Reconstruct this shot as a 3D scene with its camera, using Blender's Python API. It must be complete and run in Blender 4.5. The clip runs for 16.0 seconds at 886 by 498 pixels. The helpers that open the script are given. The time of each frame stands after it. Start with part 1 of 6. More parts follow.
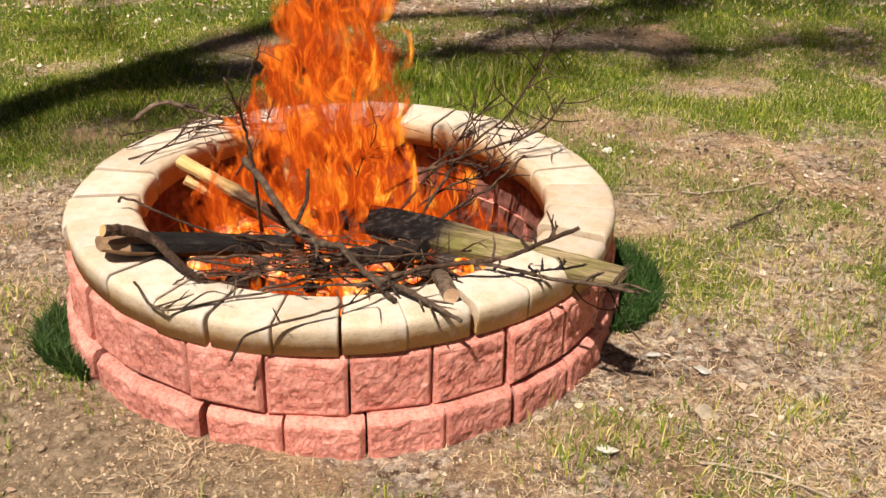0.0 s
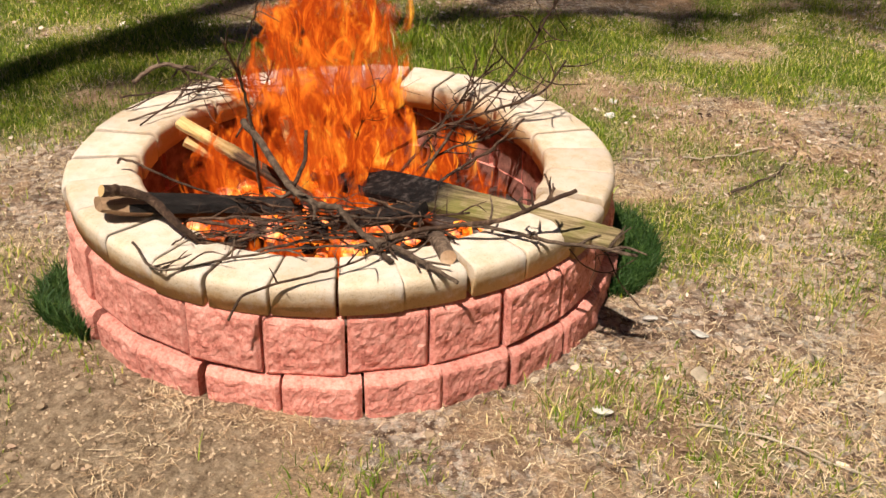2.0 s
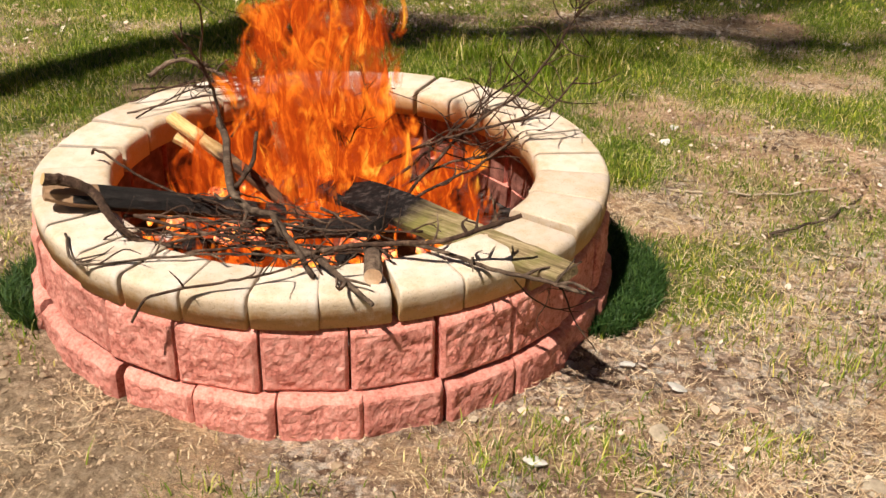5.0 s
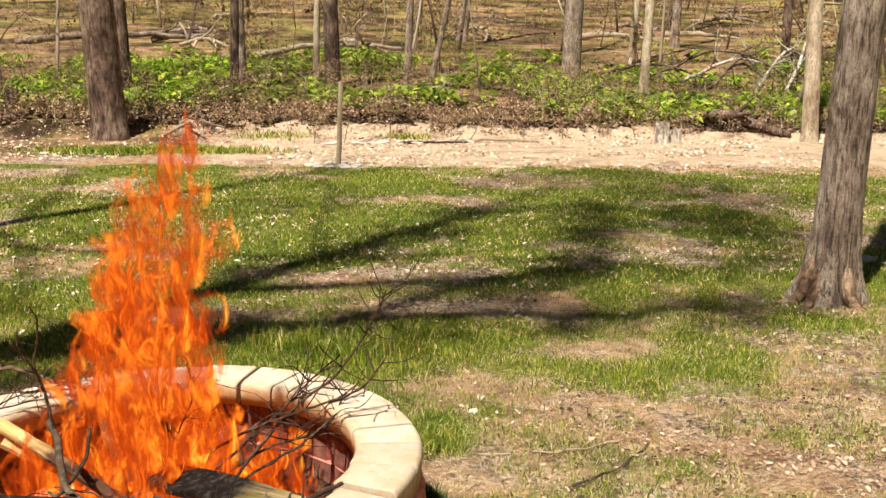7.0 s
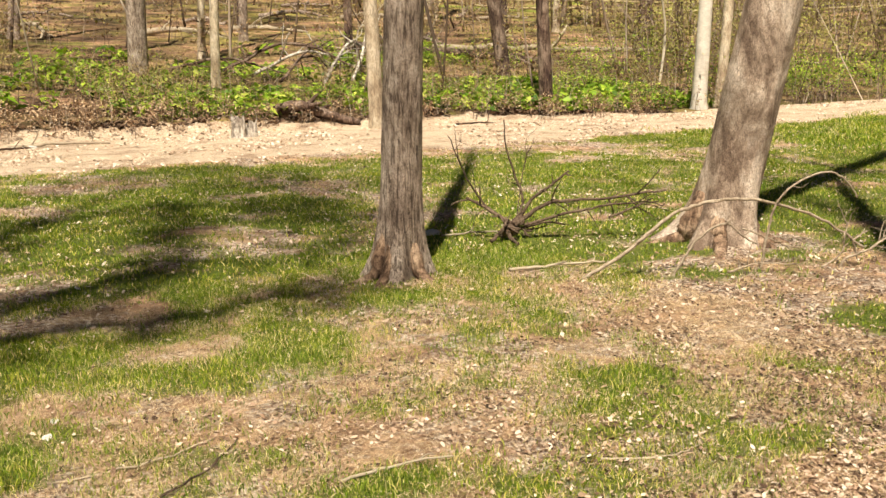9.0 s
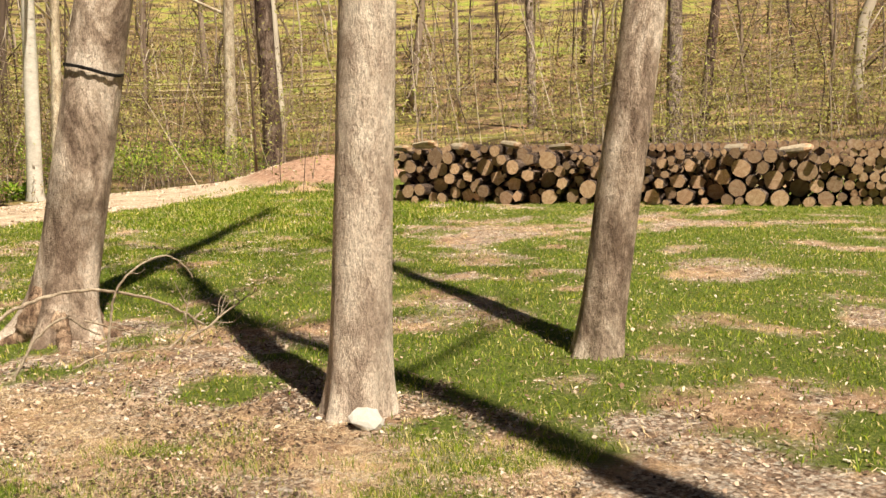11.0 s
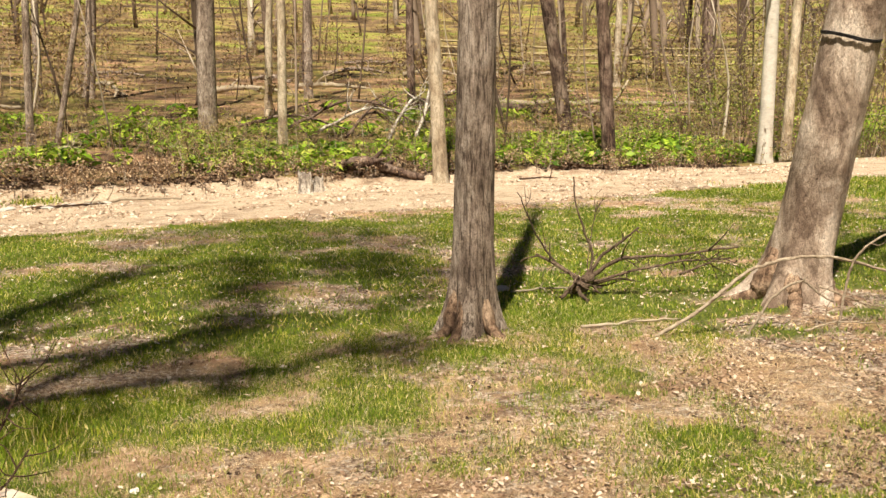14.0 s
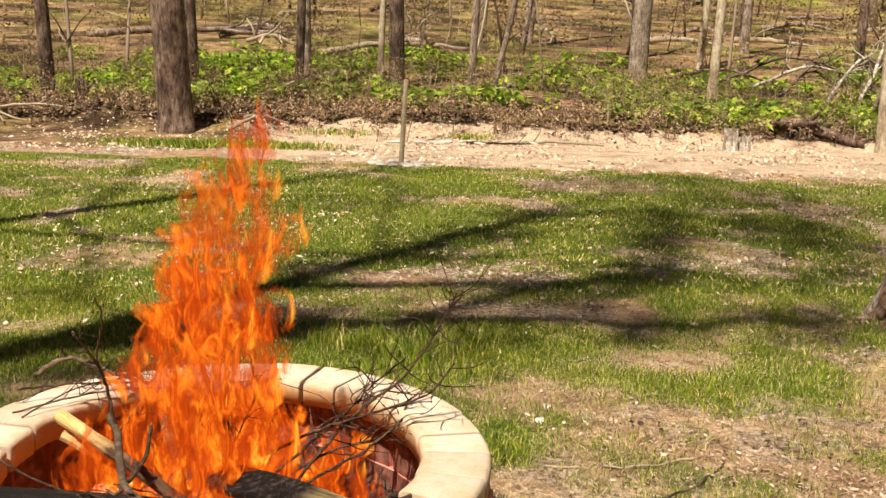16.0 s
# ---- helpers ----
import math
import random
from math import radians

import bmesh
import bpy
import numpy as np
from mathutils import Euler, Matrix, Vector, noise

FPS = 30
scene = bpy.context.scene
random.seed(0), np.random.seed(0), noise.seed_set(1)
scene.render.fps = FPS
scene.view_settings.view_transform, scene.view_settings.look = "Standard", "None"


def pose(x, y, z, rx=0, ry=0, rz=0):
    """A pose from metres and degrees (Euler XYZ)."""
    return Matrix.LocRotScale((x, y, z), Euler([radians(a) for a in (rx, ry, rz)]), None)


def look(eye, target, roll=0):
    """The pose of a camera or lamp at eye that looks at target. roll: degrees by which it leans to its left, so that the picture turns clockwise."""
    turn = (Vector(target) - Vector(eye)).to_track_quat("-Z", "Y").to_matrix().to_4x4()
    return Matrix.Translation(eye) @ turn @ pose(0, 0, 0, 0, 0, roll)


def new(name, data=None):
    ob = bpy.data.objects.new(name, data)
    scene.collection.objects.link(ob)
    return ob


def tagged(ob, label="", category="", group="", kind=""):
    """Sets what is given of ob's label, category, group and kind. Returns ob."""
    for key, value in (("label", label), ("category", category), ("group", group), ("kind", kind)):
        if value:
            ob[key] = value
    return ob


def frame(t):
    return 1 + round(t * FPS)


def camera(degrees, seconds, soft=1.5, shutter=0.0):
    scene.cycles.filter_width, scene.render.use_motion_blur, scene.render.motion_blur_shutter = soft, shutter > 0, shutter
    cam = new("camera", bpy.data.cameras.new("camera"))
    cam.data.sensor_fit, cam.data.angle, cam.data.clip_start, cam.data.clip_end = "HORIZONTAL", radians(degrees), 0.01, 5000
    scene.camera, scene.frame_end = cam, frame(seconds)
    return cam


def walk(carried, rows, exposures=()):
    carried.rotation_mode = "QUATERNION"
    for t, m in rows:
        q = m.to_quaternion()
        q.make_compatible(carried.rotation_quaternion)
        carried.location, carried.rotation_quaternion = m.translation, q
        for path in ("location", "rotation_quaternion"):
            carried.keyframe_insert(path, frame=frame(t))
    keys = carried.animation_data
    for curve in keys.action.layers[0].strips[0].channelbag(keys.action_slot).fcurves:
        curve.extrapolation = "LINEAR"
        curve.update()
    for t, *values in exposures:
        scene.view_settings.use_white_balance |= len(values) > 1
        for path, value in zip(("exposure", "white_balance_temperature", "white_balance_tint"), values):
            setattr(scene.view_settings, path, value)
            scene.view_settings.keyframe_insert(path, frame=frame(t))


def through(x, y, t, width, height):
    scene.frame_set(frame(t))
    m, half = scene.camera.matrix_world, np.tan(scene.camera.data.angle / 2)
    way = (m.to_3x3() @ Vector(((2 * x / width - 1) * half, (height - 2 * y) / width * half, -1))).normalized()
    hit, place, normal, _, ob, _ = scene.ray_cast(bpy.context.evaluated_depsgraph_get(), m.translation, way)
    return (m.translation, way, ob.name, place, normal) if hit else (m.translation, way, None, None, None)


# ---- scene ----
cam = camera(48.39, 16.0, soft=1.5)
# seconds, place (m), yaw, pitch, roll (degrees)
PATH = [
    (0.0, -0.020, -2.483, 1.370, -6.89, -26.49, 1.20),
    (0.5, -0.022, -2.484, 1.365, -6.96, -27.13, 1.24),
    (1.0, -0.022, -2.486, 1.360, -6.97, -27.71, 1.33),
    (1.5, -0.025, -2.489, 1.358, -7.08, -28.09, 1.48),
    (2.0, -0.002, -2.495, 1.361, -6.55, -28.37, 1.33),
    (2.5, 0.034, -2.498, 1.360, -5.73, -28.46, 0.91),
    (3.0, 0.088, -2.465, 1.348, -5.66, -28.60, 0.82),
    (3.2, 0.128, -2.442, 1.346, -5.22, -28.79, 0.60),
    (3.7, 0.224, -2.392, 1.329, -3.10, -29.33, 0.63),
    (4.2, 0.335, -2.345, 1.306, 0.39, -29.79, 0.95),
    (4.8, 0.442, -2.338, 1.293, 3.57, -28.72, 1.36),
    (5.3, 0.470, -2.411, 1.314, 3.06, -25.23, 1.44),
    (5.5, 0.463, -2.460, 1.325, 1.99, -23.46, 0.91),
    (6.0, 0.440, -2.580, 1.365, -1.01, -18.01, 0.89),
    (6.5, 0.450, -2.616, 1.377, -3.39, -13.07, 0.66),
    (7.0, 0.474, -2.620, 1.370, -6.96, -10.86, 0.47),
    (7.5, 0.500, -2.637, 1.369, -12.32, -10.98, 0.49),
    (8.0, 0.542, -2.609, 1.361, -18.06, -11.28, 0.36),
    (8.5, 0.551, -2.591, 1.358, -24.11, -11.56, -0.03),
    (9.0, 0.569, -2.611, 1.356, -30.66, -11.25, -0.95),
    (9.5, 0.620, -2.625, 1.366, -40.56, -10.24, -1.41),
    (10.0, 0.690, -2.615, 1.356, -53.51, -8.73, -1.60),
    (10.2, 0.707, -2.609, 1.350, -58.98, -8.30, -1.39),
    (10.7, 0.710, -2.622, 1.347, -67.15, -7.22, -1.54),
    (11.2, 0.641, -2.650, 1.362, -67.31, -6.93, -1.59),
    (11.8, 0.536, -2.682, 1.386, -60.75, -7.14, -1.72),
    (12.3, 0.492, -2.690, 1.392, -52.82, -7.37, -2.08),
    (12.5, 0.491, -2.680, 1.392, -49.50, -7.41, -2.18),
    (13.0, 0.490, -2.655, 1.393, -41.58, -7.59, -2.28),
    (13.5, 0.495, -2.626, 1.392, -34.16, -7.82, -1.97),
    (14.0, 0.481, -2.605, 1.387, -27.26, -8.10, -1.35),
    (14.5, 0.481, -2.569, 1.374, -20.78, -8.54, -0.74),
    (15.0, 0.475, -2.544, 1.364, -14.58, -9.22, -0.00),
    (15.5, 0.452, -2.508, 1.358, -8.96, -10.07, 0.74),
    (16.0, 0.435, -2.498, 1.347, -3.63, -10.85, 1.69),
]


def stand(x, y, z, yaw, pitch, roll):
    return pose(x, y, z, 90 + pitch, 0, yaw) @ pose(0, 0, 0, 0, 0, roll)


walk(cam, [(t, stand(*p)) for t, *p in PATH], exposures=[(0.0, 0.38, 6500, 15), (5.5, 0.40, 6500, 15), (7.0, 0.56, 6700, 12), (9.0, 0.60, 6850, 10), (13.0, 0.60, 6850, 10), (14.5, 0.53, 6900, 11), (16.0, 0.49, 7000, 13)])

# ---- world and sun ----
SUN_WAY = Vector((0.58, 0.815, -1.73)).normalized()
world = bpy.data.worlds.new("sky")
scene.world = world
scene.cycles.transparent_max_bounces = 32
world.use_nodes = True
_n = world.node_tree.nodes
_sky = _n.new("ShaderNodeTexSky")
_sky.sky_type = "NISHITA"
_sky.sun_disc = False
_sky.sun_elevation = radians(60)
_sky.sun_rotation = math.atan2(-0.58, -0.815)
_n["Background"].inputs[1].default_value = 0.014
world.node_tree.links.new(_sky.outputs[0], _n["Background"].inputs[0])
sun = new("sun", bpy.data.lights.new("sun", "SUN"))
sun.data.energy = 5.45
sun.data.angle = radians(0.8)
sun.data.color = (1.0, 0.92, 0.77)
sun.matrix_world = look((-6, -8, 20), Vector((-6, -8, 20)) + SUN_WAY)


# ---- materials ----
class Nodes:
    def __init__(self, name):
        self.m = bpy.data.materials.new(name)
        self.m.use_nodes = True
        self.t = self.m.node_tree
        self.bsdf = self.t.nodes["Principled BSDF"]
        self.out = self.t.nodes["Material Output"]
        self.bsdf.inputs["Specular IOR Level"].default_value = 0.3

    def add(self, kind, **values):
        n = self.t.nodes.new(kind)
        for k, v in values.items():
            n.inputs[k].default_value = v
        return n

    def link(self, a, b):
        self.t.links.new(a, b)

    def coords(self, stretch=(1, 1, 1), output="Object"):
        c = self.t.nodes.new("ShaderNodeTexCoord")
        mp = self.add("ShaderNodeMapping", Scale=stretch)
        self.link(c.outputs[output], mp.inputs[0])
        return mp.outputs[0]

    def noise(self, vec, scale, detail=6, rough=0.6, distort=0.0):
        n = self.add("ShaderNodeTexNoise", Scale=scale, Detail=detail, Roughness=rough, Distortion=distort)
        self.link(vec, n.inputs["Vector"])
        return n.outputs[0]

    def ramp(self, fac, stops):
        r = self.t.nodes.new("ShaderNodeValToRGB")
        e = r.color_ramp.elements
        while len(e) < len(stops):
            e.new(0.5)
        for el, (p, c) in zip(e, stops):
            el.position, el.color = p, (*c, 1) if len(c) == 3 else c
        self.link(fac, r.inputs[0])
        return r.outputs[0]

    def mix(self, fac, a, b, blend="MIX"):
        n = self.t.nodes.new("ShaderNodeMix")
        n.data_type, n.blend_type = "RGBA", blend
        for value, sock in ((fac, n.inputs[0]), (a, n.inputs[6]), (b, n.inputs[7])):
            if hasattr(value, "links"):
                self.link(value, sock)
            else:
                sock.default_value = value if isinstance(value, float) else (*value, 1)
        return n.outputs[2]

    def math(self, op, a, b):
        n = self.t.nodes.new("ShaderNodeMath")
        n.operation = op
        for value, sock in ((a, n.inputs[0]), (b, n.inputs[1])):
            if hasattr(value, "links"):
                self.link(value, sock)
            else:
                sock.default_value = value
        return n.outputs[0]

    def attribute(self, name):
        n = self.t.nodes.new("ShaderNodeAttribute")
        n.attribute_name = name
        return n.outputs["Fac"]

    def random(self):
        return self.t.nodes.new("ShaderNodeObjectInfo").outputs["Random"]

    def island(self):
        return self.t.nodes.new("ShaderNodeNewGeometry").outputs["Random Per Island"]

    def bump(self, height, strength=0.5, distance=0.01):
        b = self.add("ShaderNodeBump", Strength=strength, Distance=distance)
        self.link(height, b.inputs["Height"])
        self.link(b.outputs[0], self.bsdf.inputs["Normal"])

    def done(self, color, rough=0.85):
        self.link(color, self.bsdf.inputs["Base Color"])
        self.bsdf.inputs["Roughness"].default_value = rough
        return self.m


def grain(name, stops, scale, rough=0.85, stretch=(1, 1, 1), fine=8.0, bump=0.5, depth=0.01, vary=0.25, broad=0.15):
    """Colour from noise at two scales, with relief and a change of tone from object to object."""
    k = Nodes(name)
    v = k.coords(stretch)
    big = k.noise(v, scale * broad, 4)
    mid = k.noise(v, scale, 8, 0.65)
    small = k.noise(v, scale * fine, 6, 0.7)
    fac = k.math("ADD", k.math("MULTIPLY", mid, 0.65), k.math("MULTIPLY", big, 0.35))
    c = k.ramp(fac, stops)
    c = k.mix(0.35, c, k.ramp(small, [(0.3, (0.45, 0.45, 0.45)), (0.7, (1, 1, 1))]), "MULTIPLY")
    tone = k.ramp(k.random(), [(0.0, (1 - vary,) * 3), (1.0, (1.0, 1.0, 1.0))])
    c = k.mix(1.0, c, tone, "MULTIPLY")
    k.bump(k.math("ADD", mid, k.math("MULTIPLY", small, 0.5)), bump, depth)
    return k.done(c, rough)


def bark_material(name, dark, mid, light, furrow, stretch, blotch, crack, depth=0.02, vary=0.15, specks=0.75):
    """Bark: blotches of tone, long dark furrows and fine specks, all with relief."""
    k = Nodes(name)
    v = k.coords()
    lines = k.noise(k.coords((1, 1, stretch)), furrow, 5, 0.6, 0.8)
    speck = k.noise(k.coords((1, 1, 0.6)), 120, 5, 0.75)
    blot = k.noise(k.coords((1, 1, 0.55)), blotch, 6, 0.7, 0.4)
    c = k.ramp(blot, [(0.40, dark), (0.50, mid), (0.61, light)])
    c = k.mix(crack, c, k.ramp(lines, [(0.38, (0.16, 0.13, 0.115)), (0.465, (0.66, 0.63, 0.60)), (0.54, (1, 1, 1)), (0.68, (1.22, 1.2, 1.18))]), "MULTIPLY")
    c = k.mix(specks, c, k.ramp(speck, [(0.36, (0.30, 0.27, 0.25)), (0.49, (0.95, 0.95, 0.95)), (0.66, (1.3, 1.28, 1.26))]), "MULTIPLY")
    c = k.mix(1.0, c, k.ramp(k.random(), [(0.0, (1 - vary,) * 3), (1.0, (1.0, 1.0, 1.0))]), "MULTIPLY")
    k.bump(k.math("ADD", lines, k.math("MULTIPLY", speck, 0.35)), 1.0, depth)
    return k.done(c, 0.95)


def leafy(name, stops, rough=0.6, through=0.3, patch=((0.65, 0.6, 0.55), (1, 1, 1))):
    """Leaves, blades and straw: a colour for each, and light that comes through."""
    k = Nodes(name)
    c = k.ramp(k.island(), stops)
    v = k.coords()
    c = k.mix(0.4, c, k.ramp(k.noise(v, 1.3, 3), [(0.38, patch[0]), (0.62, patch[1])]), "MULTIPLY")
    k.done(c, rough)
    tr = k.t.nodes.new("ShaderNodeBsdfTranslucent")
    k.link(c, tr.inputs[0])
    mx = k.add("ShaderNodeMixShader", Fac=through)
    k.link(k.bsdf.outputs[0], mx.inputs[1])
    k.link(tr.outputs[0], mx.inputs[2])
    k.link(mx.outputs[0], k.out.inputs[0])
    return k.m


def ground_material():
    k = Nodes("ground")
    v = k.coords()
    fine = k.noise(v, 45, 8, 0.75)
    mid = k.noise(v, 7, 6, 0.65)
    broad = k.noise(v, 1.5, 5, 0.65)
    speck = k.noise(v, 160, 3, 0.6)
    straw = k.noise(k.coords((1, 3.5, 1)), 60, 6, 0.7, 1.5)
    soil = k.ramp(k.math("ADD", k.math("MULTIPLY", mid, 0.5), k.math("MULTIPLY", fine, 0.5)), [(0.37, (0.14, 0.075, 0.045)), (0.47, (0.48, 0.285, 0.175)), (0.60, (0.82, 0.58, 0.41))])
    thatch = k.ramp(straw, [(0.34, (0.20, 0.12, 0.07)), (0.45, (0.55, 0.36, 0.21)), (0.56, (0.80, 0.58, 0.36)), (0.70, (0.92, 0.77, 0.54))])
    grass = k.ramp(fine, [(0.32, (0.045, 0.075, 0.008)), (0.5, (0.14, 0.19, 0.022)), (0.70, (0.40, 0.38, 0.12))])
    litter = k.ramp(k.noise(v, 14, 8, 0.8, 0.6), [(0.25, (0.40, 0.26, 0.15)), (0.42, (0.70, 0.52, 0.35)), (0.6, (0.85, 0.68, 0.49)), (0.8, (0.92, 0.80, 0.64))])
    mould = k.ramp(k.noise(v, 2.2, 8, 0.8, 0.4), [(0.34, (0.10, 0.055, 0.035)), (0.48, (0.34, 0.205, 0.125)), (0.64, (0.62, 0.44, 0.30))])
    moss = k.ramp(k.noise(v, 0.9, 6, 0.7), [(0.48, (0, 0, 0)), (0.58, (1, 1, 1))])
    mould = k.mix(k.mix(0.3, moss, (0.0, 0.0, 0.0)), mould, (0.24, 0.25, 0.06))
    field = k.ramp(k.noise(v, 0.16, 6, 0.66), [(0.38, (0.06, 0.04, 0.024)), (0.46, (0.26, 0.175, 0.095)), (0.51, (0.36, 0.29, 0.11)), (0.60, (0.27, 0.33, 0.05))])
    red = k.ramp(mid, [(0.3, (0.38, 0.20, 0.13)), (0.7, (0.66, 0.44, 0.32))])
    clay = k.ramp(k.noise(v, 38, 6, 0.75), [(0.34, (0.17, 0.11, 0.065)), (0.5, (0.46, 0.335, 0.215)), (0.66, (0.70, 0.54, 0.38))])

    def flakes(size, stops, gap):
        """Fallen leaves packed together: a tone for each and dark gaps between."""
        ragged = k.add("ShaderNodeTexNoise", Scale=size * 1.3, Detail=4.0, Roughness=0.75)
        k.link(v, ragged.inputs["Vector"])
        warp = k.mix(2.2 / size, v, ragged.outputs[1], "ADD")
        cell = k.add("ShaderNodeTexVoronoi", Scale=size)
        k.link(warp, cell.inputs["Vector"])
        tone = k.t.nodes.new("ShaderNodeSeparateColor")
        k.link(cell.outputs["Color"], tone.inputs[0])
        return k.mix(gap, k.ramp(tone.outputs[0], stops), k.ramp(cell.outputs["Distance"], [(0.35, (1, 1, 1)), (0.75, (0.25, 0.2, 0.17))]), "MULTIPLY")

    leaves = flakes(48, [(0.0, (0.22, 0.13, 0.085)), (0.3, (0.62, 0.45, 0.34)), (0.6, (0.90, 0.75, 0.61)), (1.0, (0.96, 0.89, 0.80))], 0.75)
    strip = flakes(60, [(0.0, (0.55, 0.39, 0.27)), (0.4, (0.80, 0.63, 0.48)), (1.0, (0.93, 0.82, 0.70))], 0.5)
    litter = k.mix(0.5, litter, strip)
    litter = k.mix(0.8, litter, k.ramp(k.noise(v, 1.6, 8, 0.78), [(0.38, (0.50, 0.42, 0.38)), (0.50, (0.95, 0.95, 0.95)), (0.62, (1.15, 1.14, 1.14))]), "MULTIPLY")
    floor = flakes(9, [(0.0, (0.14, 0.08, 0.05)), (0.5, (0.36, 0.235, 0.15)), (1.0, (0.62, 0.46, 0.33))], 0.5)
    mould = k.mix(0.45, mould, floor)
    mould = k.mix(k.ramp(k.noise(v, 0.33, 6, 0.75, 0.5), [(0.49, (0, 0, 0)), (0.60, (0.75,) * 3)]), mould, k.ramp(mid, [(0.3, (0.07, 0.10, 0.015)), (0.5, (0.20, 0.25, 0.045)), (0.7, (0.36, 0.36, 0.10))]))
    mould = k.mix(k.ramp(k.noise(v, 0.16, 7, 0.7, 0.6), [(0.50, (0, 0, 0)), (0.60, (0.7,) * 3)]), mould, k.ramp(k.noise(v, 2.6, 7, 0.75), [(0.36, (0.045, 0.055, 0.01)), (0.5, (0.22, 0.21, 0.045)), (0.66, (0.44, 0.40, 0.13))]))
    mould = k.mix(0.95, mould, k.ramp(k.noise(v, 0.55, 5, 0.65), [(0.38, (0.16, 0.12, 0.10)), (0.49, (0.74, 0.70, 0.68)), (0.62, (1.35, 1.27, 1.2))]), "MULTIPLY")
    broken = k.ramp(k.noise(v, 0.22, 8, 0.72, 0.8), [(0.40, (0.30, 0.25, 0.22)), (0.50, (0.85, 0.82, 0.80)), (0.60, (1.25, 1.2, 1.15))])
    mould, field = k.mix(0.9, mould, broken, "MULTIPLY"), k.mix(0.9, field, broken, "MULTIPLY")
    edge = k.math("MULTIPLY", k.math("SUBTRACT", fine, 0.5), 0.9)
    g = k.ramp(k.math("ADD", k.attribute("green"), edge), [(0.35, (0, 0, 0)), (0.65, (1, 1, 1))])
    c = k.mix(k.ramp(broad, [(0.42, (0, 0, 0)), (0.56, (1, 1, 1))]), thatch, soil)
    c = k.mix(k.ramp(k.noise(v, 3.1, 5, 0.7), [(0.50, (0, 0, 0)), (0.64, (0.7,) * 3)]), c, thatch)
    c = k.mix(k.ramp(k.noise(v, 1.15, 7, 0.75), [(0.46, (0, 0, 0)), (0.53, (0.95,) * 3)]), c, leaves)
    c = k.mix(0.7, c, k.ramp(k.noise(v, 5.5, 9, 0.8), [(0.40, (0.34, 0.28, 0.25)), (0.50, (0.9, 0.88, 0.86)), (0.60, (1.32, 1.28, 1.25))]), "MULTIPLY")
    c = k.mix(g, c, grass)
    for layer, name in ((clay, "clay"), (litter, "litter"), (mould, "mould"), (field, "field"), (red, "red")):
        c = k.mix(k.ramp(k.math("ADD", k.attribute(name), k.math("MULTIPLY", edge, 0.7)), [(0.4, (0, 0, 0)), (0.6, (1, 1, 1))]), c, layer)
    c = k.mix(0.2, c, k.ramp(speck, [(0.35, (0.45, 0.42, 0.4)), (0.6, (1, 1, 1))]), "MULTIPLY")
    c = k.mix(0.5, c, k.ramp(k.noise(v, 75, 9, 0.8), [(0.36, (0.30, 0.27, 0.25)), (0.52, (0.95,) * 3), (0.66, (1.3, 1.25, 1.2))]), "MULTIPLY")
    k.bump(k.math("ADD", fine, k.math("MULTIPLY", straw, 0.7)), 1.0, 0.02)
    return k.done(c, 0.95)


GROUND = ground_material()
BLADE = leafy("grass_blade", [(0.0, (0.09, 0.15, 0.008)), (0.45, (0.20, 0.31, 0.02)), (0.74, (0.40, 0.46, 0.05)), (0.89, (0.68, 0.60, 0.20)), (1.0, (0.88, 0.76, 0.46))], patch=((0.62, 0.72, 0.6), (1.45, 1.2, 1.0)))
LUSH = leafy("lush_grass", [(0.0, (0.02, 0.055, 0.012)), (0.6, (0.045, 0.11, 0.022)), (1.0, (0.10, 0.18, 0.04))])
DRY_BLADE = leafy("dry_grass_blade", [(0.0, (0.24, 0.145, 0.085)), (0.3, (0.56, 0.41, 0.25)), (0.65, (0.84, 0.67, 0.41)), (1.0, (0.95, 0.84, 0.60))], 0.8, 0.15, ((0.6, 0.5, 0.42), (1.15, 1.12, 1.08)))
STRAW = leafy("straw", [(0.0, (0.32, 0.19, 0.10)), (0.4, (0.60, 0.42, 0.25)), (1.0, (0.86, 0.71, 0.50))], 0.8, 0.1)
DEAD_LEAF = leafy("dead_leaf", [(0.0, (0.16, 0.09, 0.055)), (0.3, (0.44, 0.29, 0.20)), (0.65, (0.66, 0.50, 0.38)), (1.0, (0.86, 0.75, 0.64))], 0.7, 0.15)
STRIP_LEAF = leafy("strip_leaf", [(0.0, (0.36, 0.23, 0.15)), (0.3, (0.72, 0.54, 0.40)), (0.7, (0.90, 0.76, 0.62)), (1.0, (0.95, 0.89, 0.80))], 0.8, 0.1)
LITTER_LEAF = leafy("woods_leaf", [(0.0, (0.14, 0.08, 0.045)), (0.5, (0.34, 0.22, 0.13)), (1.0, (0.62, 0.47, 0.31))], 0.8, 0.1)
CRUMB = leafy("soil_crumb", [(0.0, (0.22, 0.15, 0.095)), (0.5, (0.42, 0.30, 0.195)), (1.0, (0.60, 0.46, 0.32))], 0.95, 0.0)
PLANT = leafy("ground_plant", [(0.0, (0.045, 0.11, 0.012)), (0.4, (0.21, 0.36, 0.025)), (0.75, (0.40, 0.55, 0.05)), (1.0, (0.62, 0.68, 0.12))], 0.5, 0.3, ((0.5, 0.5, 0.45), (1.15, 1.15, 1.1)))
SPRING = leafy("spring_leaf", [(0.0, (0.17, 0.115, 0.06)), (0.5, (0.34, 0.295, 0.11)), (1.0, (0.46, 0.49, 0.12))], 0.6, 0.4, ((0.6, 0.6, 0.55), (1.1, 1.15, 1.0)))
